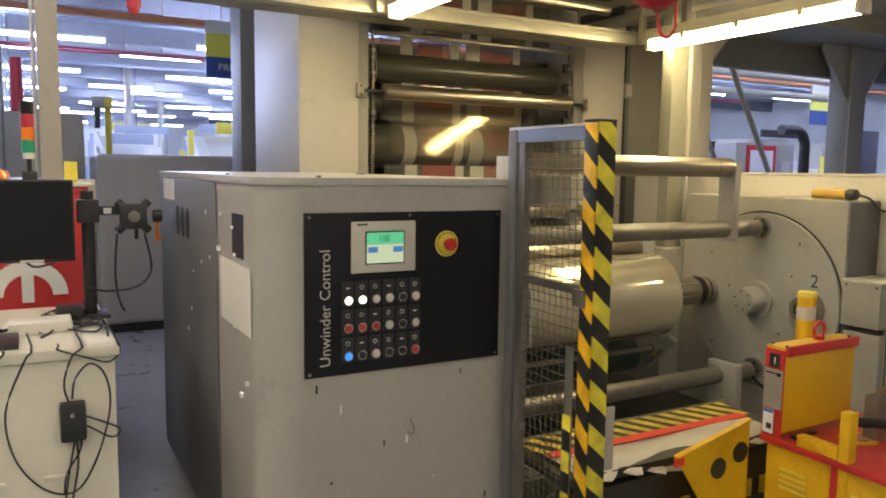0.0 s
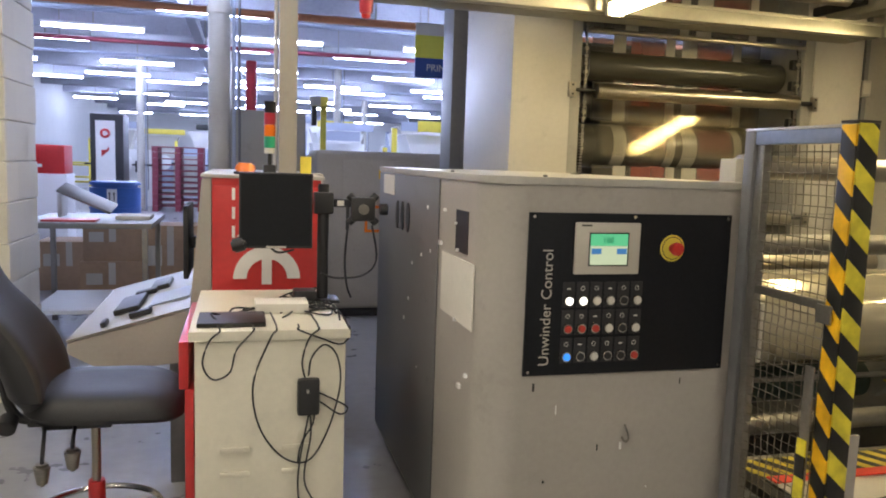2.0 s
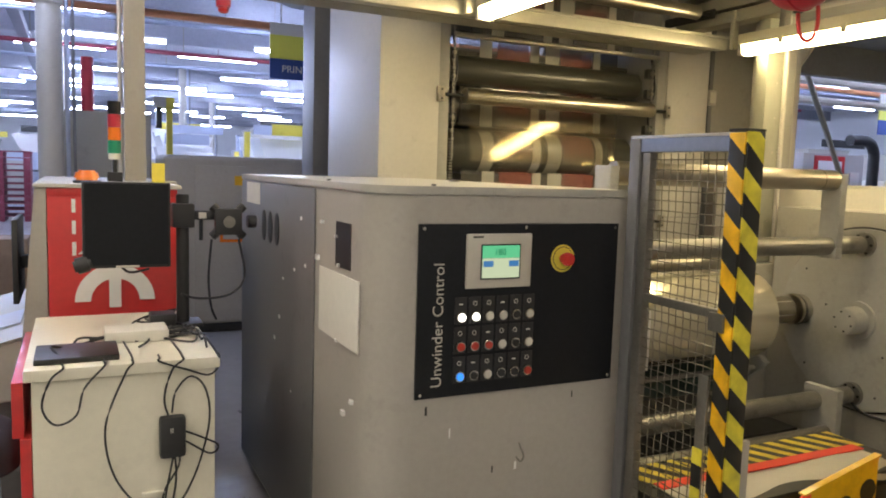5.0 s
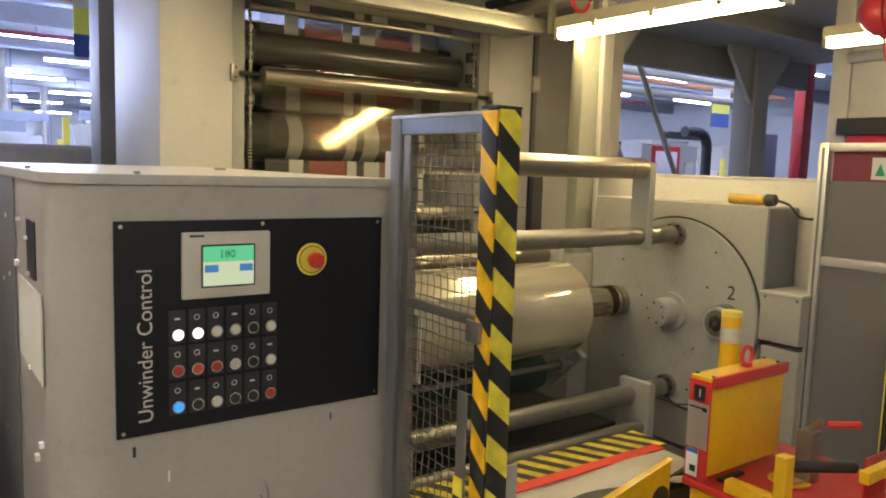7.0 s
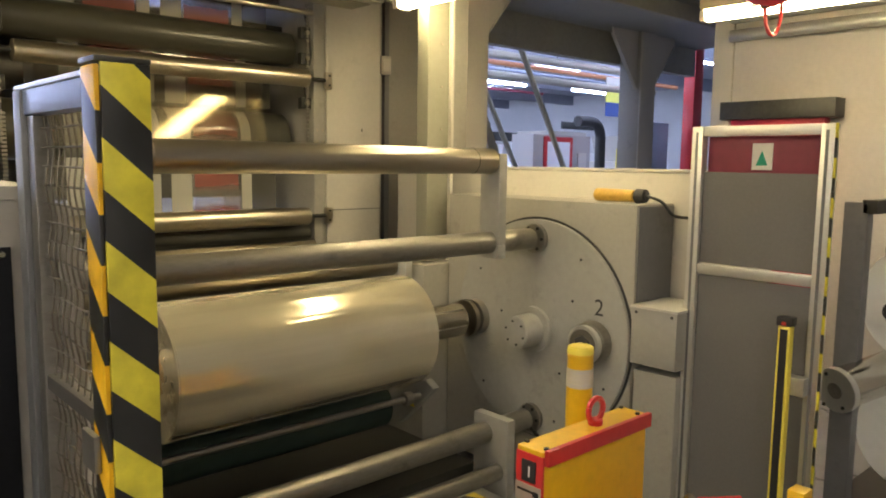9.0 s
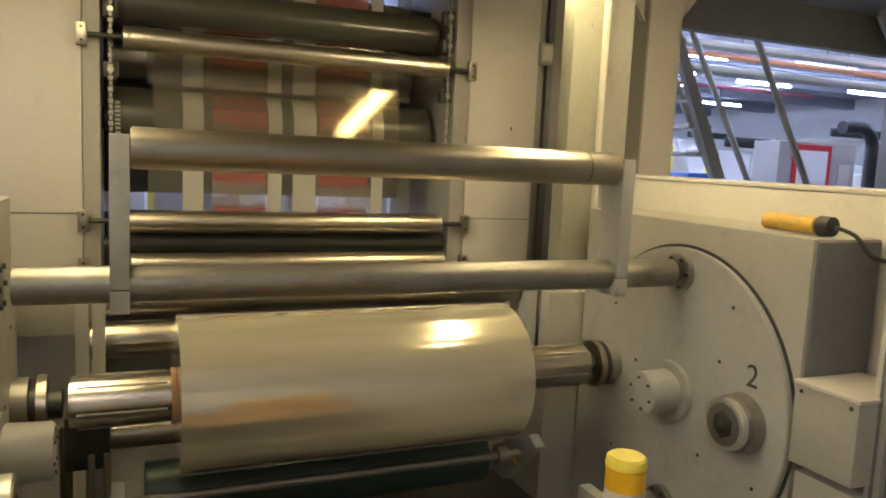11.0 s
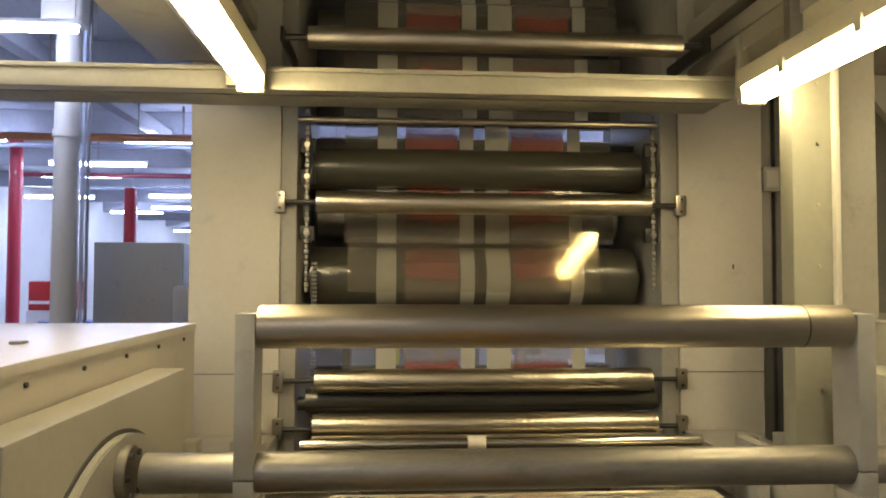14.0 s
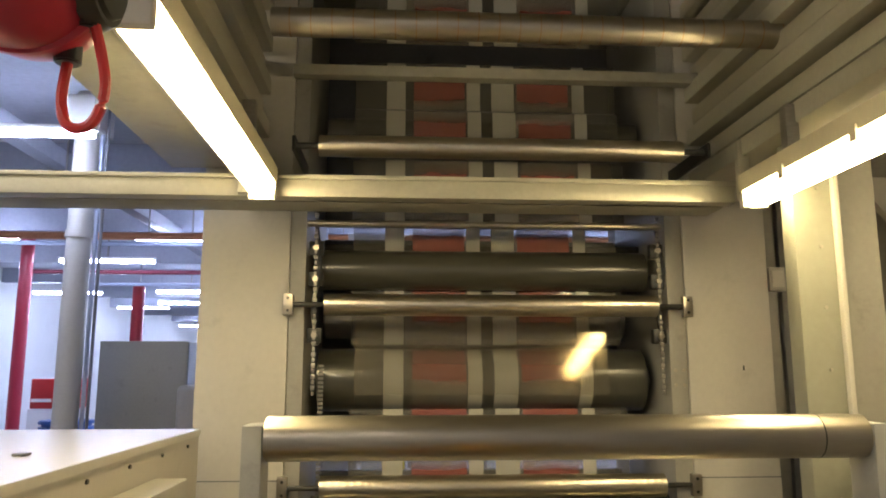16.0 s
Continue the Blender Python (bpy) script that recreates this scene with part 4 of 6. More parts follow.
    part("low_tube", C((3.7, 1.35, .40), (4.7, 1.2, .46), .05, n=24), STEEL_DULL, u)


guard()


def hand_tool(x, y, z):
    t = thing("pendant_control", (x, y, z), "worn yellow pendant hand control with cable", "hand control")
    part("body", C((x + .02, y + .10, z + .028), (x + .02, y - .09, z + .028), .026, .024, 16, .006), WORN_YELLOW, t)
    part("cap", C((x + .02, y - .0905, z + .028), (x + .02, y - .14, z + .03), .03, .026, 16, .006), BLACK, t)
    part("cable", tube([(x + .02, y - .14, z + .03), (x + .03, y - .2, z + .01), (x + .05, y - .24, z - .04), (x + .1, y - .28, z - .05)], .006), BLACK, t)


hand_tool(3.50, 2.40, 1.291)


# ---- printing press ----
def press():
    t = thing("printing_press", (2.43, 4.3, 0), "tall cream printing press with steel rollers and printed film web", "printing press")
    fl = part("side_frame", B(1.243, 1.598, 4.05, 4.95, 0, 3.395, bev=0.006), CREAM, t, "cream left side frame")
    fr = part("side_frame", B(3.234, 3.592, 4.05, 4.95, 0, 3.395, bev=0.006), CREAM, t, "cream right side frame")
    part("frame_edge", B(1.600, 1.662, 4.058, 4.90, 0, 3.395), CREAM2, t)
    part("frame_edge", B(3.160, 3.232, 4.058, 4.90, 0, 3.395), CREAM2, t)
    part("panel_seam", B(1.244, 1.597, 4.0475, 4.0495, 1.174, 1.178, bev=0), GREY_SIDE, fl)
    part("panel_seam", B(3.236, 3.590, 4.0475, 4.0495, 1.174, 1.178, bev=0), GREY_SIDE, fr)
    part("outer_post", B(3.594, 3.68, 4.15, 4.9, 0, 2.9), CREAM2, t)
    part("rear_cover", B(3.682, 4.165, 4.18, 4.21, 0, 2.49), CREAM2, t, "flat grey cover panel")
    part("dark_strip", B(3.70, 3.735, 4.15, 4.179, 0, 2.49), GREY_SIDE, t, "narrow dark grey strip")
    for x0, xs in ((1.60, 1), (3.232, -1)):
        for z in (1.86, 1.15, .96):
            b = part("bearing_plate", B(x0 - .02, x0 + .02, 4.020, 4.046, z - .042, z + .042), STEEL, t)
            for dz in (-.025, .025):
                part("screw", C((x0, 4.0195, z + dz), (x0, 4.016, z + dz), .006, n=8, bev=0), DARK, b)
            part("axle", C((x0 + .0205 * xs, 4.03, z), (x0 + .14 * xs, 4.03, z), .010, n=12, bev=0), DARK, t)
    # idler rollers in front of the web
    for y, z, r, m in ((4.03, 1.86, .044, GROOVED), (4.03, 1.15, .046, GROOVED), (3.97, .985, .043, GROOVED), (3.90, .915, .045, GROOVED), (3.68, 2.413, .040, GROOVED)):
        part("idler_roller", C((1.745, y, z), (3.10, y, z), r, n=48), m, t, "bright steel idler roller")
    for x0, x1 in ((1.663, 1.744), (3.101, 3.20)):
        part("axle", C((x0, 3.68, 2.413), (x1, 3.68, 2.413), .012, n=12, bev=0), DARK, t)
    for x in (1.650, 3.188):
        part("roller_bracket", B(x, x + .012, 3.64, 4.057, 2.385, 2.44), DARK, t)
    part("tension_bar", C((1.67, 4.10, 1.05), (3.15, 4.10, 1.05), .028, n=24), DARK, t)
    part("impression_roller", C((1.70, 4.36, 1.56), (3.12, 4.36, 1.56), .135, n=64), RUBBER, t, "large dark rubber cylinder")
    part("web", C((1.86, 4.36, 1.56), (2.98, 4.36, 1.56), .1375, n=64, bev=0), PRINT, t, "red and white printed film")
    part("journal", C((3.121, 4.36, 1.56), (3.159, 4.36, 1.56), .05, n=20), DARK, t)
    part("journal", C((1.663, 4.36, 1.56), (1.699, 4.36, 1.56), .05, n=20), DARK, t)
    part("rubber_roller", C((1.70, 4.25, 2.03), (3.12, 4.25, 2.03), .085, n=48), RUBBER, t)
    part("doctor_beam", B(1.68, 3.14, 4.34, 4.44, 1.96, 2.16), DARK, t)
    part("thin_bar", C((1.67, 4.02, 2.19), (3.13, 4.02, 2.19), .014, n=16), STEEL, t)
    # film web runs, flat lengths between rollers
    for z0, z1, y in ((1.71, 1.95, 4.27), (2.10, 2.27, 4.30), (2.22, 2.50, 4.16), (2.56, 2.74, 4.20), (2.76, 2.98, 4.24), (3.02, 3.34, 4.12), (1.11, 1.44, 4.22)):
        part("web", B(1.84, 3.02, y, y + .003, z0, z1, bev=0), PRINT, t, "red and white printed film")
    part("clear_film", prism([(4.150, 1.50), (4.198, 1.84), (4.200, 1.84), (4.152, 1.50)], "x", 1.86, 2.93), CLEARFILM, t, "glossy clear film run")
    part("rubber_roller", C((1.72, 4.3, 2.66), (3.12, 4.3, 2.66), .07, n=40), RUBBER, t)
    part("rubber_roller", C((1.70, 4.12, 1.06), (3.14, 4.12, 1.06), .05, n=40), RUBBER, t)
    part("upper_bar", B(1.60, 3.30, 3.95, 4.01, 2.80, 2.845), DECK, t)
    part("patterned_roller", C((1.62, 3.32, 2.72), (3.44, 3.32, 2.72), .047, n=40), STEEL, t, "steel roller with a grid pattern")
    for k in range(26):
        x = 1.68 + k * .068
        part("roller_groove", C((x, 3.32, 2.72), (x + .003, 3.32, 2.72), .0476, n=40, bev=0), CORE, t)
    # chains and clamps at both ends of the opening
    for x in (1.70, 3.135):
        for k in range(34):
            z = 1.50 + k * .022
            part("chain_link", B(x - .006 - (k % 2) * .003, x + .006 + (k % 2) * .003, 4.075, 4.085, z, z + .018, bev=0.002), STEEL_DULL, t)
        for z in (1.74, 1.97, 2.10):
            part("clamp", B(x - .03, x + .03, 4.09, 4.13, z - .03, z + .03, bev=.006), DARK, t)
            part("clamp_screw", C((x, 4.0895, z), (x, 4.07, z), .012, n=12), STEEL, t)
        part("air_hose", tube([(x, 4.1, 2.2), (x + .02, 4.08, 2.0), (x - .01, 4.09, 1.85), (x + .015, 4.1, 1.7)], .007), BLACK, t)
    for k in range(40):
        z = .95 + k * .017
        part("rack_tooth", B(1.715, 1.735, 4.14, 4.16, z, z + .010, bev=0), STEEL_DULL, t)
    for dx in (-.018, .018):
        for dz in (1.54, 1.60):
            part("frame_bolt", C((3.196 + dx, 4.0575, dz), (3.196 + dx, 4.052, dz), .008, n=10), STEEL, t)
    # dark grey instead of cream: oil film plus the recess shade in the colour
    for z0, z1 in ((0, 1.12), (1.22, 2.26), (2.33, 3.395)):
        part("inner_back", B(1.663, 3.159, 4.80, 4.85, z0, z1), GREY_SIDE, t, "machine interior back toned dark for oil and shade")
    part("rear_roller", C((1.70, 4.62, 1.85), (3.12, 4.62, 1.85), .10, n=40), STEEL_DULL, t)
    part("rear_roller", C((1.70, 4.62, .85), (3.12, 4.62, .85), .10, n=40), STEEL_DULL, t)
    part("switch_box", B(3.60, 3.67, 4.05, 4.10, 1.93, 2.03), GREY, t)
    part("switch_face", B(3.61, 3.66, 4.045, 4.049, 1.945, 2.015, bev=0), CREAM, t)
    part("paint_mark", B(3.46, 3.466, 4.0478, 4.0495, 1.60, 1.62, bev=0), DARK, t)
    part("side_ledge", B(1.30, 1.60, 3.60, 4.045, .80, .94), CREAM2, t)
    part("side_ledge", B(3.24, 3.50, 3.60, 4.045, .80, .94), CREAM2, t)
    for x in (1.34, 1.50, 3.30, 3.44):
        part("ledge_bracket", B(x, x + .05, 3.62, 3.70, .941, 1.0), CREAM2, t)


press()


def tower():
    t = thing("machine_column", (3.4, 3.4, 0), "cream steel column with rows of bolts", "column")
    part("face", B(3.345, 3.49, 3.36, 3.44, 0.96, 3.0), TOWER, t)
    # paler strip: lamp light along the column edge, put in as colour
    part("lit_edge_strip", B(3.475, 3.492, 3.335, 3.359, 0.96, 3.0), CREAM, t)
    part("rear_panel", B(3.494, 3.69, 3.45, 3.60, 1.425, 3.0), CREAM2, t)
    part("column_foot", B(3.27, 3.56, 3.29, 3.60, 0, .955), CREAM2, t)
    for k in range(8):
        part("bolt", C((3.43, 3.3595, 1.2 + k * .2), (3.43, 3.355, 1.2 + k * .2), .006, n=8, bev=0), STEEL, t)
    part("slotted_rail", B(3.692, 3.71, 3.52, 3.55, 1.43, 1.75), STEEL_DULL, t)


tower()


def gusset_column(x, y, w, d, name_label):
    t = thing("steel_column", (x, y, 0), name_label, "column", "platform columns")
    part("web", B(x - w / 2, x + w / 2, y, y + .016, 0, 2.75, bev=0.002), CREAM, t)
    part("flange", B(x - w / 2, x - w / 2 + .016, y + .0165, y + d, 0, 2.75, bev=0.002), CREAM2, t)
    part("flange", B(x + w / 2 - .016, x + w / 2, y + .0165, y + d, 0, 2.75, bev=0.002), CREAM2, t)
    for s in (1, -1):
        e = x + s * w / 2
        part("gusset", prism([(e, 2.75), (e + s * .42, 2.75), (e + s * .42, 2.70), (e + s * .003, 2.20)], "y", y + .05, y + .07), CREAM, t, "curved corner gusset")
        part("gusset_lip", prism([(e + s * .42, 2.70), (e + s * .003, 2.20), (e + s * .003, 2.19), (e + s * .427, 2.695)], "y", y + .04, y + .08), CREAM, t)
    part("base_plate", B(x - w, x + w, y - .08, y + d + .08, 0, .02), STEEL_DULL, t)


gusset_column(4.27, 3.97, .20, .25, "cream steel platform column with corner gussets")
gusset_column(7.67, 4.95, .26, .25, "cream steel platform column with corner gussets")


# ---- platform above the unwinder ----
def platform():
    t = thing("overhead_platform", (2.5, 3.0, 2.19), "steel operator platform above the unwinder", "platform")
    part("front_beam", B(0.2, 3.26, 3.59, 3.66, 2.20, 2.272, bev=0.003), SILVER, t, "olive grey cross beam")
    part("beam_lip", B(0.2, 3.26, 3.575, 3.589, 2.262, 2.276, bev=0.001), SILVER, t)
    part("beam_web", B(0.2, 3.26, 3.70, 3.86, 2.205, 2.225, bev=0.001), DECK, t)
    for x in (1.50, 3.27):
        s = 1 if x > 2 else -1
        for k in range(9):
            z = 2.36 + k * .095
            a, b = sorted((x + s * (.03 * (k % 2)), x + s * .12))
            part("side_rail", B(a, b, 1.4, 4.04, z, z + .07, bev=0.006), SILVER, t, "extruded side rail")
        a, b = sorted((x + s * .125, x + s * (.9 if s > 0 else .39)))
        part("side_deck", B(a, b, 1.2, 4.04, 2.42, 2.46), DECK, t)
        part("strut", B(x - .015, x + .025, 3.54, 3.57, 2.20, 2.42), SILVER, t)
    part("idler_roller", C((1.70, 4.0, 3.05), (3.14, 4.0, 3.05), .043, n=40), STEEL, t)
    part("deck", B(1.24, 3.6, 1.2, 4.95, 3.40, 3.45), DECK, t, "platform deck underside")
    part("right_deck", B(4.17, 9.0, 2.2, 5.3, 2.75, 2.82), DECK, t, "platform deck underside")
    part("edge_beam", B(4.0, 9.0, 5.2, 5.3, 2.45, 2.75), DECK, t)
    part("edge_beam", B(4.0, 9.0, 3.98, 4.10, 2.62, 2.749), DECK, t)
    part("edge_beam", B(3.75, 4.16, 2.2, 5.3, 2.5, 2.75), DECK, t)


platform()
solid("wall_conduit", C((5.84, -3, 2.42), (5.84, 3.15, 2.42), .04, n=16), ALU, "galvanised conduit on the wall", "pipe", "wall conduits")
solid("wall_conduit", C((5.84, -3, 2.30), (5.84, 3.15, 2.30), .04, n=16), ALU, "galvanised conduit on the wall", "pipe", "wall conduits")


def retractor(x, y, z, label, top=2.75, k=1.0):
    """A domed spring reel; k is its size against the large one."""
    t = thing("cable_retractor", (x, y, z), label, "cable reel", "red cable reels")
    bm = bmesh.new()
    bmesh.ops.create_uvsphere(bm, u_segments=32, v_segments=16, radius=.165 * k, matrix=Matrix.Translation((x, y, z)) @ Matrix.Diagonal((.75, 1, .80, 1)))
    part("drum", bm, REDDARK, t, "red domed drum")
    part("rim", ring((x, y, z), "y", .128 * k, .010 * k, 36), REDDARK, t)
    part("spring_case", C((x + .095 * k, y, z), (x + .135 * k, y, z), .095 * k, .075 * k, 28, .006), DARK, t, "dark spring case")
    part("bracket", B(x - .03 * k, x + .03 * k, y - .02 * k, y + .02 * k, z + .075 * k, top), DARK, t)
    part("gland", C((x + .05 * k, y + .05 * k, z - .13 * k), (x + .05 * k, y + .05 * k, z - .06 * k), .022 * k, n=14), BLACK, t)
    part("gland", C((x + .10 * k, y, z - .09 * k), (x + .10 * k, y, z - .04 * k), .018 * k, n=14), BLACK, t)
    loop = ((.05, .05, -.13), (.05, .04, -.20), (.07, .03, -.245), (.11, .02, -.24), (.13, .01, -.18), (.11, 0, -.08))
    part("cable", tube([(x + a * k, y + b * k, z + c * k) for a, b, c in loop], .009 * k), RED, t, "red looped cable")
    return t


retractor(1.64, 1.76, 2.01, "red domed cable reel with looped cable", 3.40, .66)
retractor(4.45, 2.25, 2.305, "red domed cable reel with looped cable")

sn = thing("red_sounder", (.355, 3.625, 2.199), "small red alarm sounder under the platform beam", "alarm")
part("bracket", B(.335, .375, 3.605, 3.645, 2.172, 2.199), DARK, sn)
part("body", C((.355, 3.625, 2.171), (.355, 3.625, 2.10), .034, .030, 24, .006), REDDARK, sn, "red domed body")
part("lens", C((.355, 3.625, 2.0995), (.355, 3.625, 2.08), .026, .018, 20, .005), RED, sn)

# dark columns behind the press
solid("machine_post", B(1.21, 1.43, 5.18, 5.45, 0, 3.4), GREY_SIDE, "dark grey steel machine post", "post", "rear machine posts")
solid("machine_post", B(1.434, 1.62, 5.2, 5.45, 1.42, 3.4), BLUEGREY, "blue-grey painted machine post", "post", "rear machine posts")
solid("machine_post", B(1.434, 1.62, 5.21, 5.44, 0, 1.415), DARK, "dark lower machine post", "post", "rear machine posts")
fan = thing("duct_hood", (1.1, 6.2, 2.6), "grey sheet metal duct hood under the ceiling", "duct")
part("hood", prism([(0.70, 3.75), (1.75, 3.75), (1.75, 2.72), (1.40, 2.72), (1.0, 2.85), (0.78, 3.1)], "y", 5.6, 6.5, .02), BLUEGREY, fan)


# ---- operator corner ----
def drawer_unit():
    t = thing("drawer_cabinet", (-.11, 2.74, 0), "ivory metal drawer cabinet with a red edge", "cabinet")
    part("body", B(-.345, .120, 2.39, 3.10, .03, .855, bev=.006), WHITE_METAL, t)
    part("top", B(-.362, .132, 2.375, 3.12, .856, .888, bev=.004), WHITE_METAL, t, "ivory top board")
    part("red_edge", B(-.374, -.347, 2.40, 3.08, .05, .70), RED, t, "red side edge")
    part("drawer", B(-.392, -.364, 2.41, 3.07, .70, .85), RED, t, "red drawer front left ajar")
    for z in (.505, .425):
        for x in (-.225, -.035):
            part("slot_grip", B(x - .045, x + .045, 2.380, 2.3895, z - .008, z + .008, bev=.003), WHITE_METAL, t)
    part("plinth", B(-.33, .11, 2.40, 3.09, 0, .029), DARK, t)


drawer_unit()


def cable(name, pts, r=.003, label="black cable draped over the drawer cabinet"):
    run = []
    for p in pts:
        if run and (run[-1][1] > 2.40) != (p[1] > 2.40):
            a = run[-1] if run[-1][1] > 2.40 else p
            run.append((a[0], 2.385, .8945))
            run.append((a[0], 2.3695, .888)) if p[1] < 2.40 else run.insert(-1, (a[0], 2.3695, .888))
        run.append(p)
    return solid(name, tube(run, r, 7), BLACK, label, "cable", "loose cables")


F_ = 2.368
cable("cable", [(-.12, 2.8, .893), (-.10, 2.45, .895), (-.12, F_, .86), (-.17, F_, .72), (-.15, F_, .58), (-.08, F_, .48), (.0, F_, .46), (.06, F_, .55), (.10, F_, .70), (.09, F_, .80), (.05, F_, .84), (.01, F_, .80), (.0, F_, .74)])
cable("cable", [(.02, 2.7, .893), (.03, 2.45, .895), (.0, F_, .86), (-.02, F_, .78), (.0, F_, .70), (.02, F_, .60), (-.02, F_, .52), (-.03, F_, .46)])
cable("cable", [(.0, F_, .67), (.01, F_, .55), (-.01, F_, .40), (.03, F_, .30), (.05, F_, .18), (.04, F_, .02)])
cable("cable", [(.0, F_, .70), (.08, F_, .66), (.125, F_, .63), (.10, F_, .61), (.02, F_, .66), (.0, F_, .60), (-.03, F_, .40), (-.01, F_, .25), (.02, F_, .1)])
cable("cable", [(-.15, 2.6, .893), (-.27, 2.47, .894), (-.30, F_, .86), (-.32, F_, .79), (-.29, F_, .74), (-.24, F_, .76), (-.22, F_, .83), (-.17, 2.45, .894)])
for k in range(5):
    y = 2.6 + k * .08
    cable("cable", [(-.25 + .05 * k, y, .894), (-.12 + .03 * k, y + .1 - .04 * k, .898), (-.02, y + .05, .896), (.08, y - .05 + .03 * k, .897), (.11, y + .1, .895)], .0035)
rc = random.Random(11)
for k in range(9):
    x, y = rc.uniform(-.12, .08), rc.uniform(2.5, 2.95)
    pts, a = [(x, y, .893)], rc.uniform(0, 6)
    for j in range(5):
        a += rc.uniform(-1.3, 1.3)
        x, y = min(.11, max(-.3, x + .07 * math.cos(a))), min(3.05, max(2.42, y + .07 * math.sin(a)))
        pts.append((x, y, .894 + .008 * rc.random() + .012 * (j % 2)))
    cable("cable", pts, .0035, "thin black cable coiled on the drawer cabinet")
cable("cable", [(.09, 2.9, .896), (.12, 2.7, .896), (.128, 2.5, .893), (.134, 2.40, .86), (.10, F_, .84), (.04, F_, .86), (-.03, 2.42, .895)])
br = solid("power_brick", B(-.035, .035, 2.345, 2.378, .615, .735, bev=.012), BLACK, "black power supply brick hanging on the cabinet", "power supply")
letters("brick_label", "II", 0.02, Matrix.Translation((-.008, 2.3445, .69)) @ pose(0, 0, 0, 90), PAPER, br)
solid("docking_box", B(-.16, .02, 2.62, 2.74, .889, .925, bev=.006), PAPER, "white cable adapter box on the cabinet", "adapter")
solid("docking_box", B(-.02, .06, 2.78, 2.86, .889, .94, bev=.006), BLACK, "black adapter box on the cabinet", "adapter")
solid("laptop_slab", B(-.34, -.13, 2.42, 2.60, .889, .905, bev=.004), DARK, "closed dark grey tablet on the cabinet", "tablet")


def monitor_stand():
    t = thing("monitor_stand", (.09, 2.86, .888), "black monitor on a clamped pole stand", "monitor")
    part("pole", C((.09, 2.86, .888), (.09, 2.86, 1.33), .021, n=20), BLACK, t)
    part("pole_base", B(.03, .15, 2.80, 2.92, .888, .90), BLACK, t)
    part("collar", B(.055, .125, 2.825, 2.895, 1.22, 1.30, bev=.006), BLACK, t)
    part("screen", B(-.215, .045, 2.79, 2.825, 1.095, 1.368, bev=.005), BLACK, t, "dark monitor screen")
    part("screen_face", B(-.208, .038, 2.787, 2.7895, 1.105, 1.362, bev=0), BLACKPANEL, t)
    part("sticker", B(-.12, -.05, 2.785, 2.7865, 1.097, 1.104, bev=0), PAPER, t)
    part("arm", B(.126, .20, 2.845, 2.875, 1.245, 1.275), BLACK, t)
    part("label", B(.14, .165, 2.842, 2.8445, 1.25, 1.27, bev=0), PAPER, t)
    for a, b in (((.183, 1.188), (.287, 1.292)), ((.183, 1.292), (.287, 1.188))):
        part("mount_arm", tube([(a[0], 2.84, a[1]), ((a[0] + b[0]) / 2, 2.83, 1.24), (b[0], 2.84, b[1])], .015, 8), BLACK, t, "black cross mount")
    part("mount_plate", B(.19, .28, 2.815, 2.845, 1.195, 1.285, bev=.008), BLACK, t)
    part("mount_boss", C((.235, 2.814, 1.24), (.235, 2.805, 1.24), .02, n=16), STEEL_DULL, t)
    part("mount_knob", C((.30, 2.84, 1.24), (.33, 2.84, 1.24), .022, n=16), BLACK, t)
    part("lead", tube([(.27, 2.83, 1.18), (.29, 2.83, 1.05), (.24, 2.83, .99), (.14, 2.83, .98), (.08, 2.82, 1.0)], .004), BLACK, t)
    part("lead", tube([(.18, 2.83, 1.18), (.17, 2.83, 1.05), (.18, 2.84, .95), (.20, 2.86, .90)], .004), BLACK, t)
    part("camera_ball", C((-.24, 2.80, 1.10), (-.19, 2.80, 1.115), .026, n=18, bev=.008), BLACK, t)
    part("camera_lead", tube([(-.19, 2.80, 1.115), (-.12, 2.80, 1.11), (-.08, 2.80, 1.08), (-.02, 2.8, 1.09)], .004), BLACK, t)


monitor_stand()


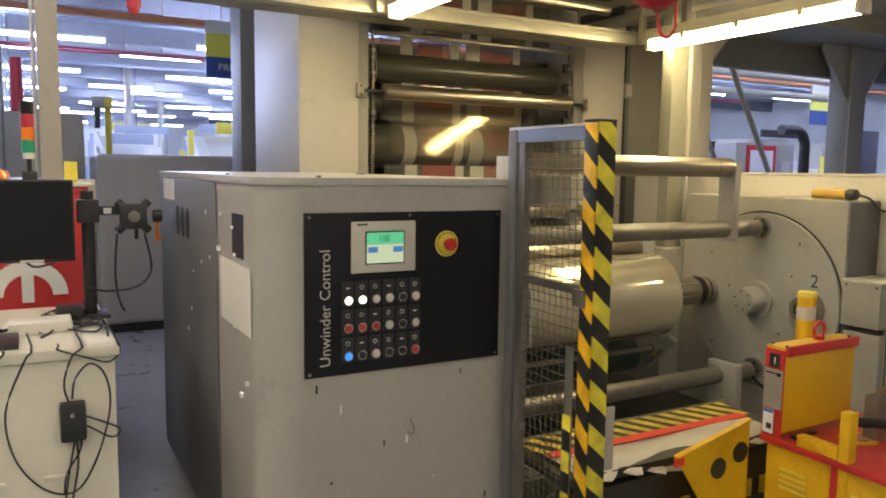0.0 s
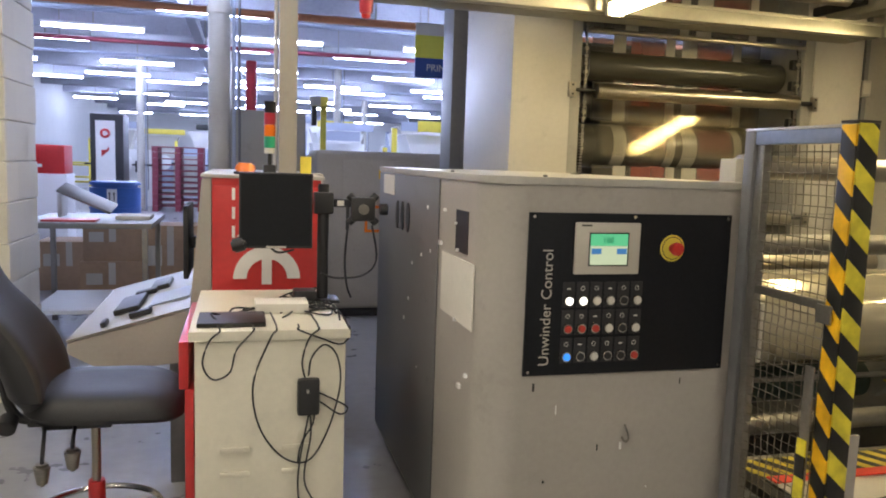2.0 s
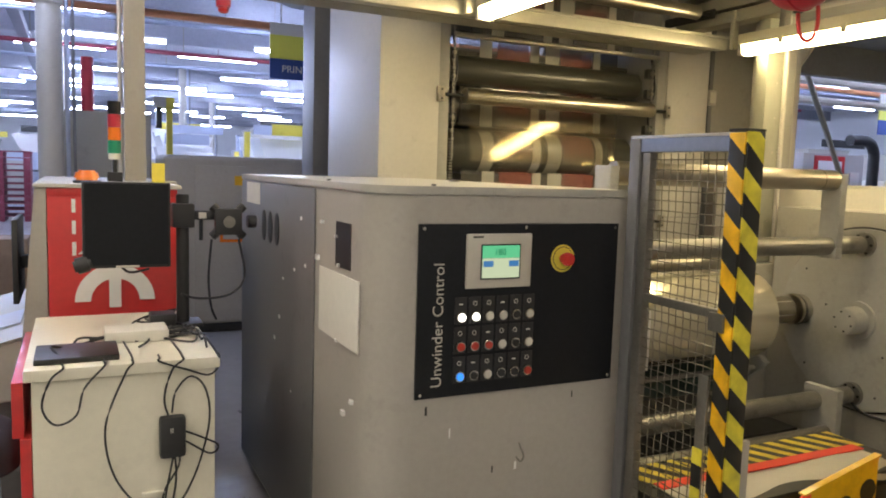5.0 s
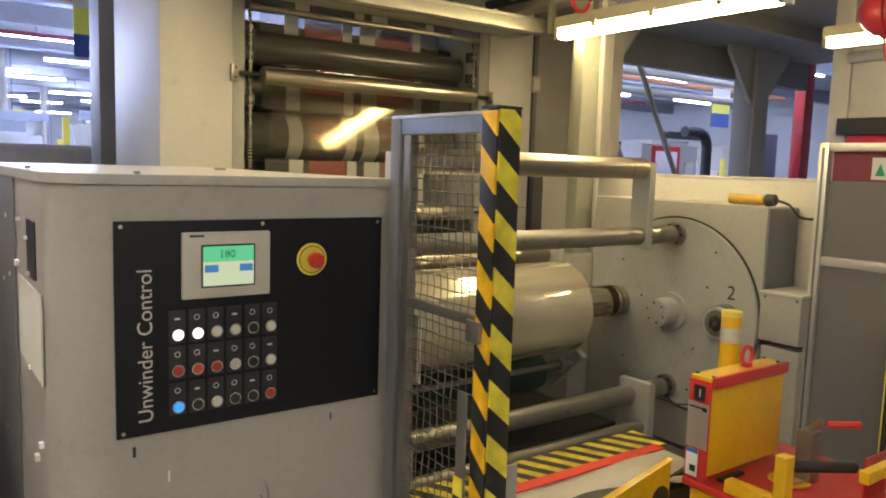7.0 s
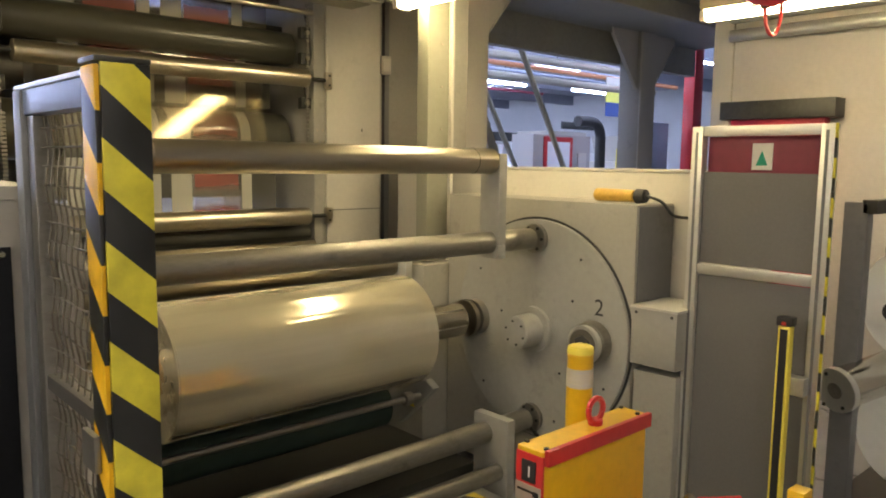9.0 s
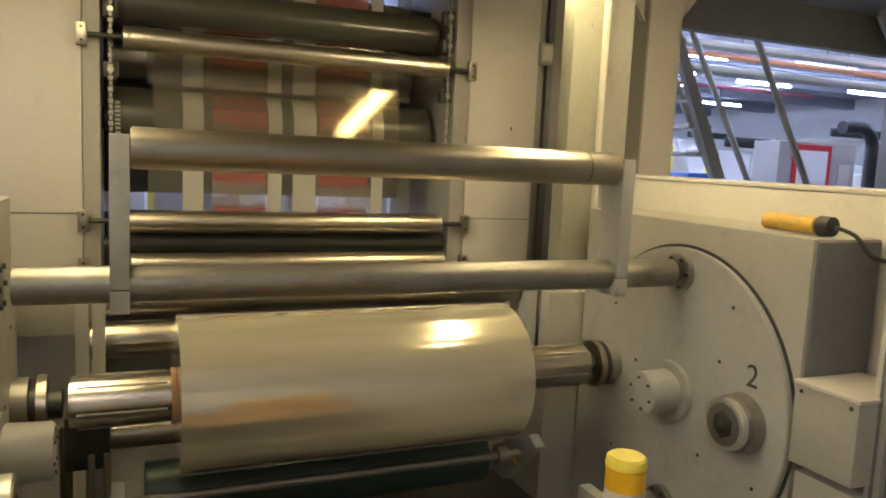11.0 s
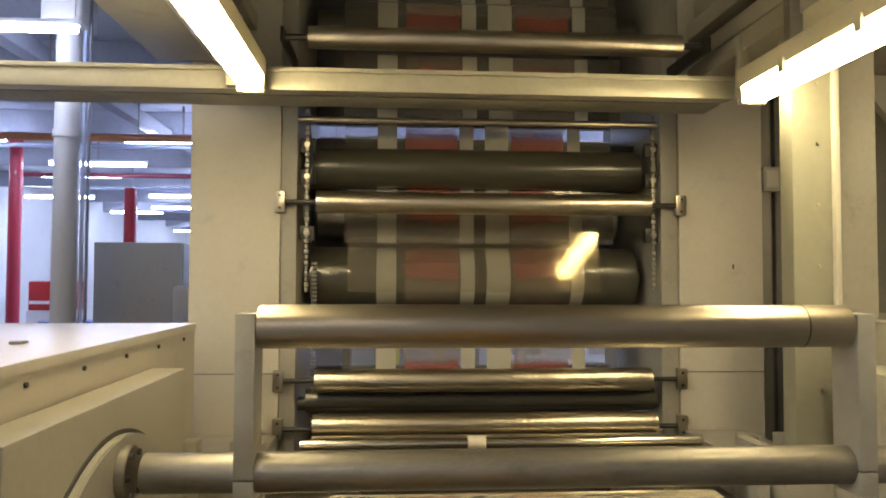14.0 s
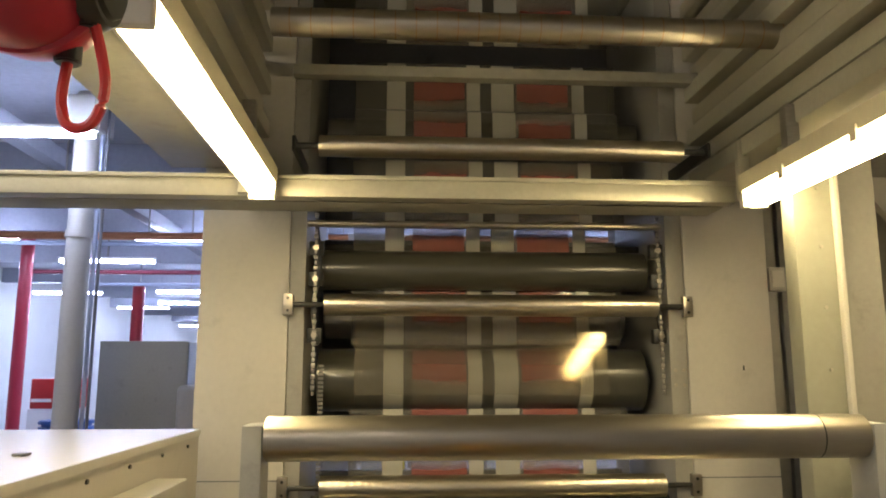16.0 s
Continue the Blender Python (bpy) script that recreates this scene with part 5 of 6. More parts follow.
def console():
    t = thing("control_console", (-.3, 3.9, 0), "grey and red press control console with sloping desk", "console")
    y0, y1 = 3.30, 4.55
    part("desk", prism([(-.89, .60), (-.89, .645), (-.415, .775), (-.415, .55), (-.75, .52)], "y", y0, y1, .004), GREY, t, "sloping grey keyboard desk")
    part("desk_top", prism([(-.893, .648), (-.893, .656), (-.415, .786), (-.415, .778)], "y", y0 - .004, y1, .001), CREAM2, t)
    part("back", prism([(-.412, .05), (-.412, .80), (-.365, 1.33), (-.328, 1.33), (-.328, .05)], "y", y0, y1, .003), GREY, t)
    part("red_side", B(-.326, .125, y0, y0 + .03, .05, 1.30), RED, t, "red end panel with white emblem")
    part("body", B(-.326, .125, y0 + .031, y1, .05, 1.298), GREY_SIDE, t)
    part("top", B(-.37, .14, y0 - .01, y1, 1.331, 1.345), CREAM, t)
    part("red_top", B(-.326, .125, y0 - .002, y1, 1.299, 1.33), RED, t)
    ang = [math.pi * (k / 16) for k in range(17)]
    bow = [(-.10 + .14 * math.cos(a), .905 + .14 * math.sin(a)) for a in ang] + [(-.10 + .085 * math.cos(a), .905 + .085 * math.sin(a)) for a in reversed(ang)]
    part("emblem_bow", prism(bow, "y", y0 - .004, y0 - .001), WHITE, t, "white emblem bow")
    part("emblem_bar", B(-.122, -.080, y0 - .0045, y0 - .001, .88, 1.03, bev=0), WHITE, t)
    part("emblem_wedge", prism([(-.226, 1.085), (-.156, 1.150), (-.075, 1.150), (-.185, 1.088)], "y", y0 - .004, y0 - .001), WHITE, t)
    part("emblem_wedge", prism([(-.055, 1.15), (.04, 1.14), (.04, 1.082), (.015, 1.082)], "y", y0 - .004, y0 - .001), WHITE, t)
    for z in (1.08, 1.16, 1.24):
        part("side_mark", B(-.245, -.232, y0 - .004, y0 - .001, z, z + .05, bev=0), WHITE, t)
    part("screen", B(-.45, -.43, y0 + .15, y0 + .55, .88, 1.2, bev=.004), BLACK, t, "thin black screen")
    part("screen_arm", B(-.43, -.40, y0 + .3, y0 + .36, 1.0, 1.05), BLACK, t)
    part("leg", B(-.50, -.42, y0 + .05, y0 + .15, 0, .55), GREY_SIDE, t)
    slope = math.degrees(math.atan2(.13, .475))
    for x, y, w, d, nm, m in ((-.70, 3.75, .11, .34, "keyboard", BLACK), (-.60, 4.15, .09, .24, "phone", DARK), (-.62, 3.42, .09, .05, "mouse", BLACK), (-.76, 3.40, .02, .10, "pen", DARK), (-.52, 3.72, .18, .30, "clear_wallet", BLUEGREY), (-.66, 4.0, .10, .07, "mouse", BLACK)):
        z = .656 + (x + .893) * .272
        bm = B(-w / 2, w / 2, -d / 2, d / 2, .0, .006 if nm == "clear_wallet" else .022, bev=.004 if nm != "clear_wallet" else 0)
        bm.transform(pose(x, y, z + .002, 0, -slope, 0))
        solid(nm, bm, m, {"keyboard": "black keyboard on the console desk", "phone": "dark handset on the console desk", "mouse": "black computer mouse on the console desk", "pen": "dark pen on the console desk", "clear_wallet": "clear plastic wallet on the console desk"}[nm], nm.replace("_", " "))


console()


def beacon_and_tower():
    t = thing("beacon_light", (-.19, 3.42, 1.345), "amber beacon light on the console", "beacon")
    part("base", C((-.19, 3.42, 1.345), (-.19, 3.42, 1.357), .05, n=24), BLACK, t)
    part("lens", C((-.19, 3.42, 1.357), (-.19, 3.42, 1.395), .048, .038, 24, .008), ORANGE, t, "amber lens")
    s = thing("signal_tower", (-.075, 3.8, 1.345), "stacked signal tower light, blue red amber green", "signal light")
    part("foot", B(-.105, -.045, 3.77, 3.83, 1.345, 1.385), BLACK, s)
    part("stem", C((-.075, 3.8, 1.385), (-.075, 3.8, 1.44), .010, n=12), DARK, s)
    part("cup", C((-.075, 3.8, 1.44), (-.075, 3.8, 1.465), .024, n=20), PAPER, s)
    for k, (m, l) in enumerate(((GREENP, "green segment"), (ORANGE, "amber segment"), (REDDARK, "red segment"), (BLACKPANEL, "dark blue segment"))):
        part("segment", C((-.075, 3.8, 1.466 + k * .056), (-.075, 3.8, 1.521 + k * .056), .027, n=24), m, s, l)
    n = solid("note_card", B(.05, .10, 3.5, 3.505, 1.346, 1.43, bev=0), YELLOW2, "pale yellow card standing on the console", "card")


beacon_and_tower()


def chair():
    t = thing("swivel_chair", (-.70, 2.55, 0), "black vinyl swivel work chair with high gas lift", "chair")
    bm = bmesh.new()
    rings = []
    for z, k in ((.622, .80), (.620, .95), (.634, 1.0), (.658, .985), (.680, .92), (.694, .78), (.697, .50), (.692, .22)):
        loop = []
        for q in range(36):
            a = 2 * math.pi * q / 36
            c, d = math.cos(a), math.sin(a)
            x = .235 * k * math.copysign(abs(c) ** .55, c)
            y = .225 * k * math.copysign(abs(d) ** .55, d)
            dip = -.028 * max(0, x / .235) ** 3 + .012 * max(0, -x / .235) ** 2
            loop.append(bm.verts.new((-.612 + x, 2.58 + y, z - .004 + dip)))
        rings.append(loop)
    for u, v in zip(rings, rings[1:]):
        for q in range(36):
            bm.faces.new((u[q], u[(q + 1) % 36], v[(q + 1) % 36], v[q]))
    bm.faces.new(rings[0])
    bm.faces.new(rings[-1])
    bmesh.ops.recalc_face_normals(bm, faces=bm.faces)
    part("seat", bm, FABRIC, t, "black cushioned seat")
    part("seat_pan", B(-.82, -.46, 2.42, 2.74, .600, .615, bev=.006), BLACK, t)
    bm = bmesh.new()
    rings = []
    for q in range(15):
        f = q / 14
        z = .655 + .51 * f
        mid = -.835 - .33 * f + .05 * math.sin(math.pi * min(1, f * 1.5)) + .10 * f * f
        wide = .205 * (1 - .25 * f * f) * (1 if 0 < q < 14 else .8)
        deep = (.052 + .012 * math.sin(math.pi * f)) * (1 if 0 < q < 14 else .55)
        loop = []
        for h in range(28):
            a = 2 * math.pi * h / 28
            c, d = math.cos(a), math.sin(a)
            y = wide * math.copysign(abs(d) ** .6, d)
            loop.append(bm.verts.new((mid + deep * math.copysign(abs(c) ** .7, c) + .05 * (y / .2) ** 2, 2.56 + y, z)))
        rings.append(loop)
    for u, v in zip(rings, rings[1:]):
        for h in range(28):
            bm.faces.new((u[h], u[(h + 1) % 28], v[(h + 1) % 28], v[h]))
    bm.faces.new(rings[0])
    bm.faces.new(rings[-1])
    bmesh.ops.recalc_face_normals(bm, faces=bm.faces)
    part("backrest", bm, FABRIC, t, "tall curved black backrest")
    part("back_bar", tube([(-.93, 2.58, .72), (-.90, 2.58, .60), (-.84, 2.58, .57), (-.72, 2.58, .575)], .016), BLACK, t)
    part("back_knob", C((-.90, 2.545, .59), (-.90, 2.50, .57), .028, n=16), BLACK, t)
    part("mechanism", B(-.80, -.60, 2.50, 2.66, .56, .60), BLACK, t)
    part("gas_lift", C((-.66, 2.58, .35), (-.66, 2.58, .56), .014, n=16), STEEL, t)
    part("lift_sleeve", C((-.66, 2.58, .12), (-.66, 2.58, .36), .026, n=16), RED, t, "red lift sleeve")
    for x, y, z in ((-.79, 2.45, .44), (-.70, 2.43, .49)):
        part("lever", tube([(x, y + .05, .58), (x, y + .01, z + .06), (x, y, z + .03)], .006), BLACK, t)
        part("lever_knob", C((x, y, z + .035), (x, y, z - .035), .026, .015, 16, .008), STEEL_DULL, t, "grey lever knob")
    for k in range(5):
        a = 2 * math.pi * k / 5 + .3
        part("base_arm", tube([(-.66, 2.58, .13), (-.66 + .16 * math.cos(a), 2.58 + .16 * math.sin(a), .115), (-.66 + .28 * math.cos(a), 2.58 + .28 * math.sin(a), .085)], .018), BLACK, t)
        c = (-.66 + .28 * math.cos(a), 2.58 + .28 * math.sin(a))
        part("castor", C((c[0], c[1] - .02, .03), (c[0], c[1] + .02, .03), .03, n=16), BLACK, t)
    part("foot_ring", ring((-.66, 2.58, .25), "z", .20, .010, 32), CHROME, t, "chrome foot ring")


chair()


# ---- hall beyond ----
def round_pillar(x, y, r, label):
    t = thing("pillar", (x, y, 0), label, "pillar", "hall pillars")
    part("shaft", C((x, y, 0), (x, y, 3.75), r, n=28), CREAM, t)
    part("collar", C((x, y, 2.60), (x, y, 2.66), r + .012, n=28), BEZEL, t)
    part("conduit", C((x + r + .03, y, 0), (x + r + .03, y, 3.75), .016, n=10), BLUEGREY, t)
    part("conduit", C((x + r + .075, y - .02, .5), (x + r + .075, y - .02, 3.75), .012, n=10), GREY_SIDE, t)
    part("base_plate", B(x - r - .06, x + r + .06, y - r - .06, y + r + .06, 0, .015), STEEL_DULL, t)


round_pillar(-.39, 6.8, .09, "cream round steel pillar with conduits")
jb = thing("junction_casting", (-.39, 6.8, 3.4), "cream cast junction box on the pillar head", "junction box")
part("casting", B(-.54, -.24, 6.64, 6.95, 3.42, 3.70, bev=.03, seg=3), CREAM, jb)
part("cover", B(-.50, -.28, 6.62, 6.639, 3.46, 3.66, bev=.008), BEZEL, jb)
for x, y in ((-2.6, 20), (-.4, 13.5), (4.2, 13.5), (2.2, 20), (7.2, 20), (9, 13.5), (-.6, 27), (4, 27), (9, 27)):
    round_pillar(x, y, .09, "cream round steel pillar with conduits")
ps = thing("cable_post", (.02, 4.0, 0), "grey square cable post behind the console", "post")
part("post", B(-.025, .065, 3.95, 4.05, 1.346, 3.75, bev=.004), GREY, ps)
part("post_lower", B(.13, .20, 3.95, 4.05, 0, 1.346, bev=.004), BEZEL, ps)
part("conduit", C((-.04, 4.0, 1.35), (-.04, 4.0, 3.75), .010, n=10), ALU, ps)
bxm = thing("storage_cabinet", (0.02, 7.5, 0), "plain taupe storage cabinet", "cabinet")
part("body", B(-.33, .36, 7.2, 7.9, 0, 1.84, bev=.006), CREAM2, bxm)
part("side", B(.361, .368, 7.21, 7.89, 0.02, 1.83, bev=0), GREY_SIDE, bxm)
rp = solid("red_pipe", C((-.12, 7.40, 1.84), (-.12, 7.40, 2.30), .05, n=16), REDDARK, "crimson painted upright steel pipe", "pipe")


def grey_cabinet():
    t = thing("electrical_cabinet", (.8, 7.0, 0), "grey rounded electrical cabinet with door", "cabinet")
    part("body", B(.42, 1.75, 6.72, 7.5, .08, 1.50, bev=.05, seg=4), GREY, t)
    part("plinth", B(.46, 1.72, 6.78, 7.48, 0, .079), BLACK, t)
    d = part("door", B(.66, 1.30, 6.708, 6.719, .14, 1.42, bev=.004), GREY, t)
    part("handle", B(.69, .72, 6.695, 6.707, .80, 1.02), DARK, d)
    part("orange_frame", B(.86, 1.12, 6.702, 6.7075, .78, 1.02, bev=0), ORANGE, d, "orange outlined sign")
    part("frame_inner", B(.885, 1.095, 6.699, 6.7015, .805, .995, bev=0), GREY, d)
    part("sticker", B(.98, 1.10, 6.702, 6.7075, 1.26, 1.34, bev=0), YELLOW, d)


grey_cabinet()


def hanging_sign(x, y, z, w, h, words):
    t = thing("hanging_sign", (x, y, z), "blue and yellow hanging department sign", "sign", "hanging signs")
    part("board", B(x, x + w, y, y + .02, z, z + h * .36, bev=0), BLUE_BOARD, t, "dark blue lower board")
    part("yellow_field", B(x, x + w, y, y + .02, z + h * .361, z + h * .78, bev=0), YEL_BOARD, t)
    part("white_field", B(x, x + w, y, y + .02, z + h * .781, z + h, bev=0), PAPER, t)
    part("wire", C((x + .05, y + .01, z + h), (x + .05, y + .01, 3.752), .004, n=6, bev=0), STEEL_DULL, t)
    part("wire", C((x + w - .05, y + .01, z + h), (x + w - .05, y + .01, 3.752), .004, n=6, bev=0), STEEL_DULL, t)
    if words:
        letters("sign_lettering", words, .10, Matrix.Translation((x + .12, y - .002, z + .07)) @ pose(0, 0, 0, 90), PAPER, t)


hanging_sign(1.57, 8.0, 2.32, .42, .56, "PRINT")
hanging_sign(12.75, 9.1, 2.33, .55, .72, "")


def pallet_stack(x, y, n):
    for k in range(n):
        z = k * .145
        t = thing("pallet", (x, y, z), "maroon plastic pallet in a stack", "pallet", "stacked pallets")
        for j in range(5):
            part("board", B(x - .6, x + .6, y - .5 + j * .225, y - .40 + j * .225, z + .115, z + .14, bev=.003), MAROON, t)
        for i in range(3):
            part("skid", B(x - .6 + i * .53, x - .46 + i * .53, y - .5, y + .5, z, z + .114, bev=.003), MAROON, t)


pallet_stack(-1.72, 20.2, 11)
bin_ = thing("blue_drum", (-1.70, 10.0, 0), "blue plastic drum with white arrow label on a pallet", "drum")
part("base", B(-2.05, -1.35, 9.7, 10.3, 0, .15, bev=.01), CARD, bin_, "low wooden base")
part("body", C((-1.70, 10, .151), (-1.70, 10, 1.02), .29, n=40, bev=.03), BLUE, bin_)
for z in (.42, .74):
    part("hoop", ring((-1.70, 10, z), "z", .290, .012, 40), BLUE, bin_)
part("lid", C((-1.70, 10, 1.021), (-1.70, 10, 1.06), .298, .29, 40, .008), BLUE, bin_)
part("label", B(-1.75, -1.64, 9.695, 9.705, .80, .98, bev=0), WHITE, bin_, "white label with two arrows")
for x in (-1.72, -1.67):
    part("arrow", prism([(x - .006, .84), (x + .006, .84), (x + .006, .92), (x + .015, .92), (x, .95), (x - .015, .92), (x - .006, .92)], "y", 9.691, 9.6945), BLACK, bin_)


def work_table():
    t = thing("steel_work_table", (-1.3, 6.4, 0), "steel work table with raised sorting tray", "table")
    part("top", B(-1.75, -.85, 5.95, 6.95, .86, .90), STEEL_DULL, t)
    part("shelf", B(-1.70, -.90, 6.0, 6.9, .22, .25), WHITE, t)
    for x in (-1.72, -.90):
        for y in (5.98, 6.88):
            part("leg", B(x - .02, x + .02, y - .02, y + .02, 0, .859), STEEL_DULL, t)
    tr = thing("sorting_tray", (-1.4, 6.5, .90), "tilted steel tray on the work table", "tray")
    bm = B(-.21, .21, -.12, .12, -.006, .012)
    bm.transform(pose(-1.38, 6.5, 1.05, 14, 24, 0))
    part("tray", bm, STEEL_DULL, tr)
    part("support", B(-1.6, -1.57, 6.5, 6.7, .90, 1.08), ALU, tr)
    solid("red_folder", B(-1.62, -1.25, 6.05, 6.25, .901, .915), RED, "red folder on the work table", "folder")
    solid("paper_stack", B(-1.15, -.9, 6.3, 6.6, .901, .93), PAPER, "stack of paper on the work table", "paper")


work_table()


def carton(x, y, z, w, d, h):
    t = thing("cardboard_box", (x, y, z), "closed brown cardboard box", "box", "cardboard boxes")
    part("carton", B(x - w / 2, x + w / 2, y - d / 2, y + d / 2, z, z + h, bev=.004), CARD, t)
    part("tape", B(x - .03, x + .03, y - d / 2 - .002, y - d / 2 - .0005, z + h * .5, z + h - .005, bev=0), BEZEL, t)
    part("label", B(x - w * .4, x - w * .15, y - d / 2 - .002, y - d / 2 - .0005, z + h * .5, z + h * .75, bev=0), BEZEL, t)


for a in ((-1.35, 7.6, 0, .55, .4, .42), (-.85, 7.7, 0, .5, .45, .75), (-1.35, 7.65, .42, .5, .4, .36), (-1.9, 8.6, 0, .6, .5, .5)):
    carton(*a)


def railing(x0, x1, y):
    t = thing("yellow_railing", ((x0 + x1) / 2, y, 0), "yellow tubular safety railing", "railing", "yellow railings")
    for z in (1.05, .6):
        part("rail", C((x0, y, z), (x1, y, z), .025, n=10, bev=0), YELLOW2, t)
    n = max(2, int((x1 - x0) / 1.2) + 1)
    for k in range(n):
        x = x0 + k * (x1 - x0) / (n - 1)
        part("post", C((x, y, 0), (x, y, 1.1), .028, n=10, bev=0), YELLOW2, t)


railing(-5.6, -3.2, 26)
railing(-5.6, -3.6, 22)


def vending():
    t = thing("vending_machine", (-2.55, 15.3, 0), "white and black vending machine with red arrows", "vending machine")
    part("body", B(-2.86, -2.30, 15, 15.7, 0, 2.10), BLACK, t)
    part("front", B(-2.77, -2.44, 14.985, 14.999, .1, 1.98, bev=0), WHITE, t)
    part("arrow", prism([(-2.67, 1.45), (-2.54, 1.45), (-2.54, 1.52), (-2.67, 1.32)], "y", 14.975, 14.984), RED, t)
    part("emblem", ring((-2.605, 14.98, 1.75), "y", .065, .024, 16), RED, t)


vending()
kiosk = thing("red_crate_stand", (-3.2, 13.3, 0), "red crate on a white stand", "crate")
part("stand", B(-3.55, -2.85, 13.0, 13.6, .0, 1.05, bev=.02), WHITE, kiosk)
part("crate", B(-3.52, -2.88, 13.0, 13.6, 1.051, 1.5, bev=.02), RED, kiosk, "red crate")
part("stripe", B(-3.5, -3.2, 12.99, 12.998, 1.15, 1.2, bev=0), WHITE, kiosk)
solid("red_pipe", C((-3.36, 12.2, 0), (-3.36, 12.2, 3.75), .09, n=16), REDDARK, "crimson painted upright steel pipe", "pipe")


def far_machine(x, y, w, h, d, m, k):
    t = thing("far_machine", (x, y, 0), "pale packaging machine far down the hall", "machine", "hall machines")
    r = random.Random(k)
    part("body", B(x, x + w, y, y + d, 0, h, bev=.03), m, t)
    for i in range(3):
        u = x + w * (i + .12) / 3
        part("door", B(u, u + w * .25, y - .012, y - .001, .15, h * .85, bev=.004), r.choice((WHITE, GREY, CREAM, BLUEGREY)), t)
    part("screen", B(x + w * .7, x + w * .85, y - .03, y - .013, h * .6, h * .8), BLACK, t)
    part("hopper", prism([(x + w * .2, h), (x + w * .6, h), (x + w * .7, h + .5), (x + w * .1, h + .5)], "y", y + .1, y + d - .1), r.choice((ALU, WHITE, CREAM)), t)
    part("post", B(x - .12, x - .04, y - .2, y - .12, 0, h + r.uniform(.1, .6)), r.choice((YELLOW2, YELLOW2, BLUEGREY)), t)
    part("rail", C((x - .2, y - .3, 1.1), (x + w + .2, y - .3, 1.1), .025, n=8, bev=0), DARK, t)
    part("reel", C((x + w * .5, y - .35, h * .75), (x + w * .5, y - .15, h * .75), .24, n=24), WHITE, t)
    part("display_board", B(x + w * .2, x + w * .8, y - .1, y - .05, h + .55, h + .72), r.choice((DARK, YELLOW2, BLUEGREY)), t)


for k, a in enumerate(((2.2, 12.0, 1.6, 1.35, 1.0, GREY), (4.2, 15.0, 2.2, 1.7, 1.2, WHITE), (1.2, 17.0, 1.8, 1.5, 1.2, CREAM), (3.4, 19.0, 2.4, 1.8, 1.2, BLUEGREY), (6.6, 17, 2.4, 1.7, 1.2, WHITE), (1.0, 23, 2.4, 1.9, 1.2, WHITE),
                       (4.6, 24, 2.6, 1.9, 1.2, CREAM), (8, 23, 2.6, 2.0, 1.2, WHITE), (-2, 24, 2.4, 1.6, 1.0, BLUEGREY), (-.6, 18.5, 1.4, 1.2, 1.0, GREY), (-3.8, 27, 2.2, 1.5, 1.0, CREAM), (9.6, 14, 2.5, 1.6, 1.2, CREAM), (12, 17, 2.6, 1.8, 1.2, WHITE), (14.5, 12, 2.4, 1.7, 1.2, WHITE), (7.4, 11.3, 1.6, 1.35, 1.0, WHITE), (12.3, 24, 2.6, 2.0, 1.2, BLUEGREY), (16, 18, 2.6, 1.8, 1.2, CREAM), (.9, 13.8, 1.2, 1.2, .8, CREAM), (2.5, 14.4, 1.2, 1.45, .8, BLUEGREY), (1.4, 20.4, 1.6, 1.7, .8, WHITE), (10.6, 10.6, 1.6, 1.3, .8, WHITE), (13.5, 9.4, 1.8, 1.5, .8, CREAM), (9.0, 18.6, 2.0, 1.7, .9, WHITE), (-3.9, 21.5, 1.4, 1.5, .8, WHITE))):
    far_machine(*a, k)
yp = thing("robot_post", (.85, 10.2, 0), "yellow pillar with a control head", "robot")
part("base", B(.78, .98, 10.1, 10.3, 0, 1.5), BLUE, yp)
part("post", B(.80, .87, 10.14, 10.22, 1.5, 2.1), YELLOW2, yp)
part("head", B(.70, .88, 10.05, 10.25, 2.1, 2.22), YELLOW2, yp)
part("head_box", B(.64, .78, 10.0, 10.049, 2.10, 2.22), BEZEL, yp)
part("arm", B(.68, .74, 10.1, 10.25, 1.85, 2.1), DARK, yp)


# ---- stairs and things beyond the column on the other side ----
def stair():
    t = thing("steel_stair", (6.0, 6.0, 0), "steep grey steel platform stair with handrails", "stair")
    for y in (5.75, 6.45):
        part("stringer", prism([(5.55, 2.95), (5.65, 2.95), (7.15, .0), (7.00, .0)], "y", y, y + .05), SILVER, t)
        part("handrail", C((6.15, y + .02, 3.4), (7.8, y + .02, .75), .03, n=10, bev=0), SILVER, t)
    part("handrail", C((5.75, 6.52, 3.4), (7.42, 6.52, .75), .035, n=10, bev=0), SILVER, t)
    for k in range(12):
        z = .22 + k * .225
        x = 7.05 - (z / 2.95) * 1.48
        part("tread", B(x - .10, x + .14, 5.80, 6.45, z, z + .035), SILVER, t)
    for z in (2.5, 2.75):
        part("landing_rail", C((4.3, 7.2, z), (11, 7.0, z), .05, n=10, bev=0), SILVER, t)


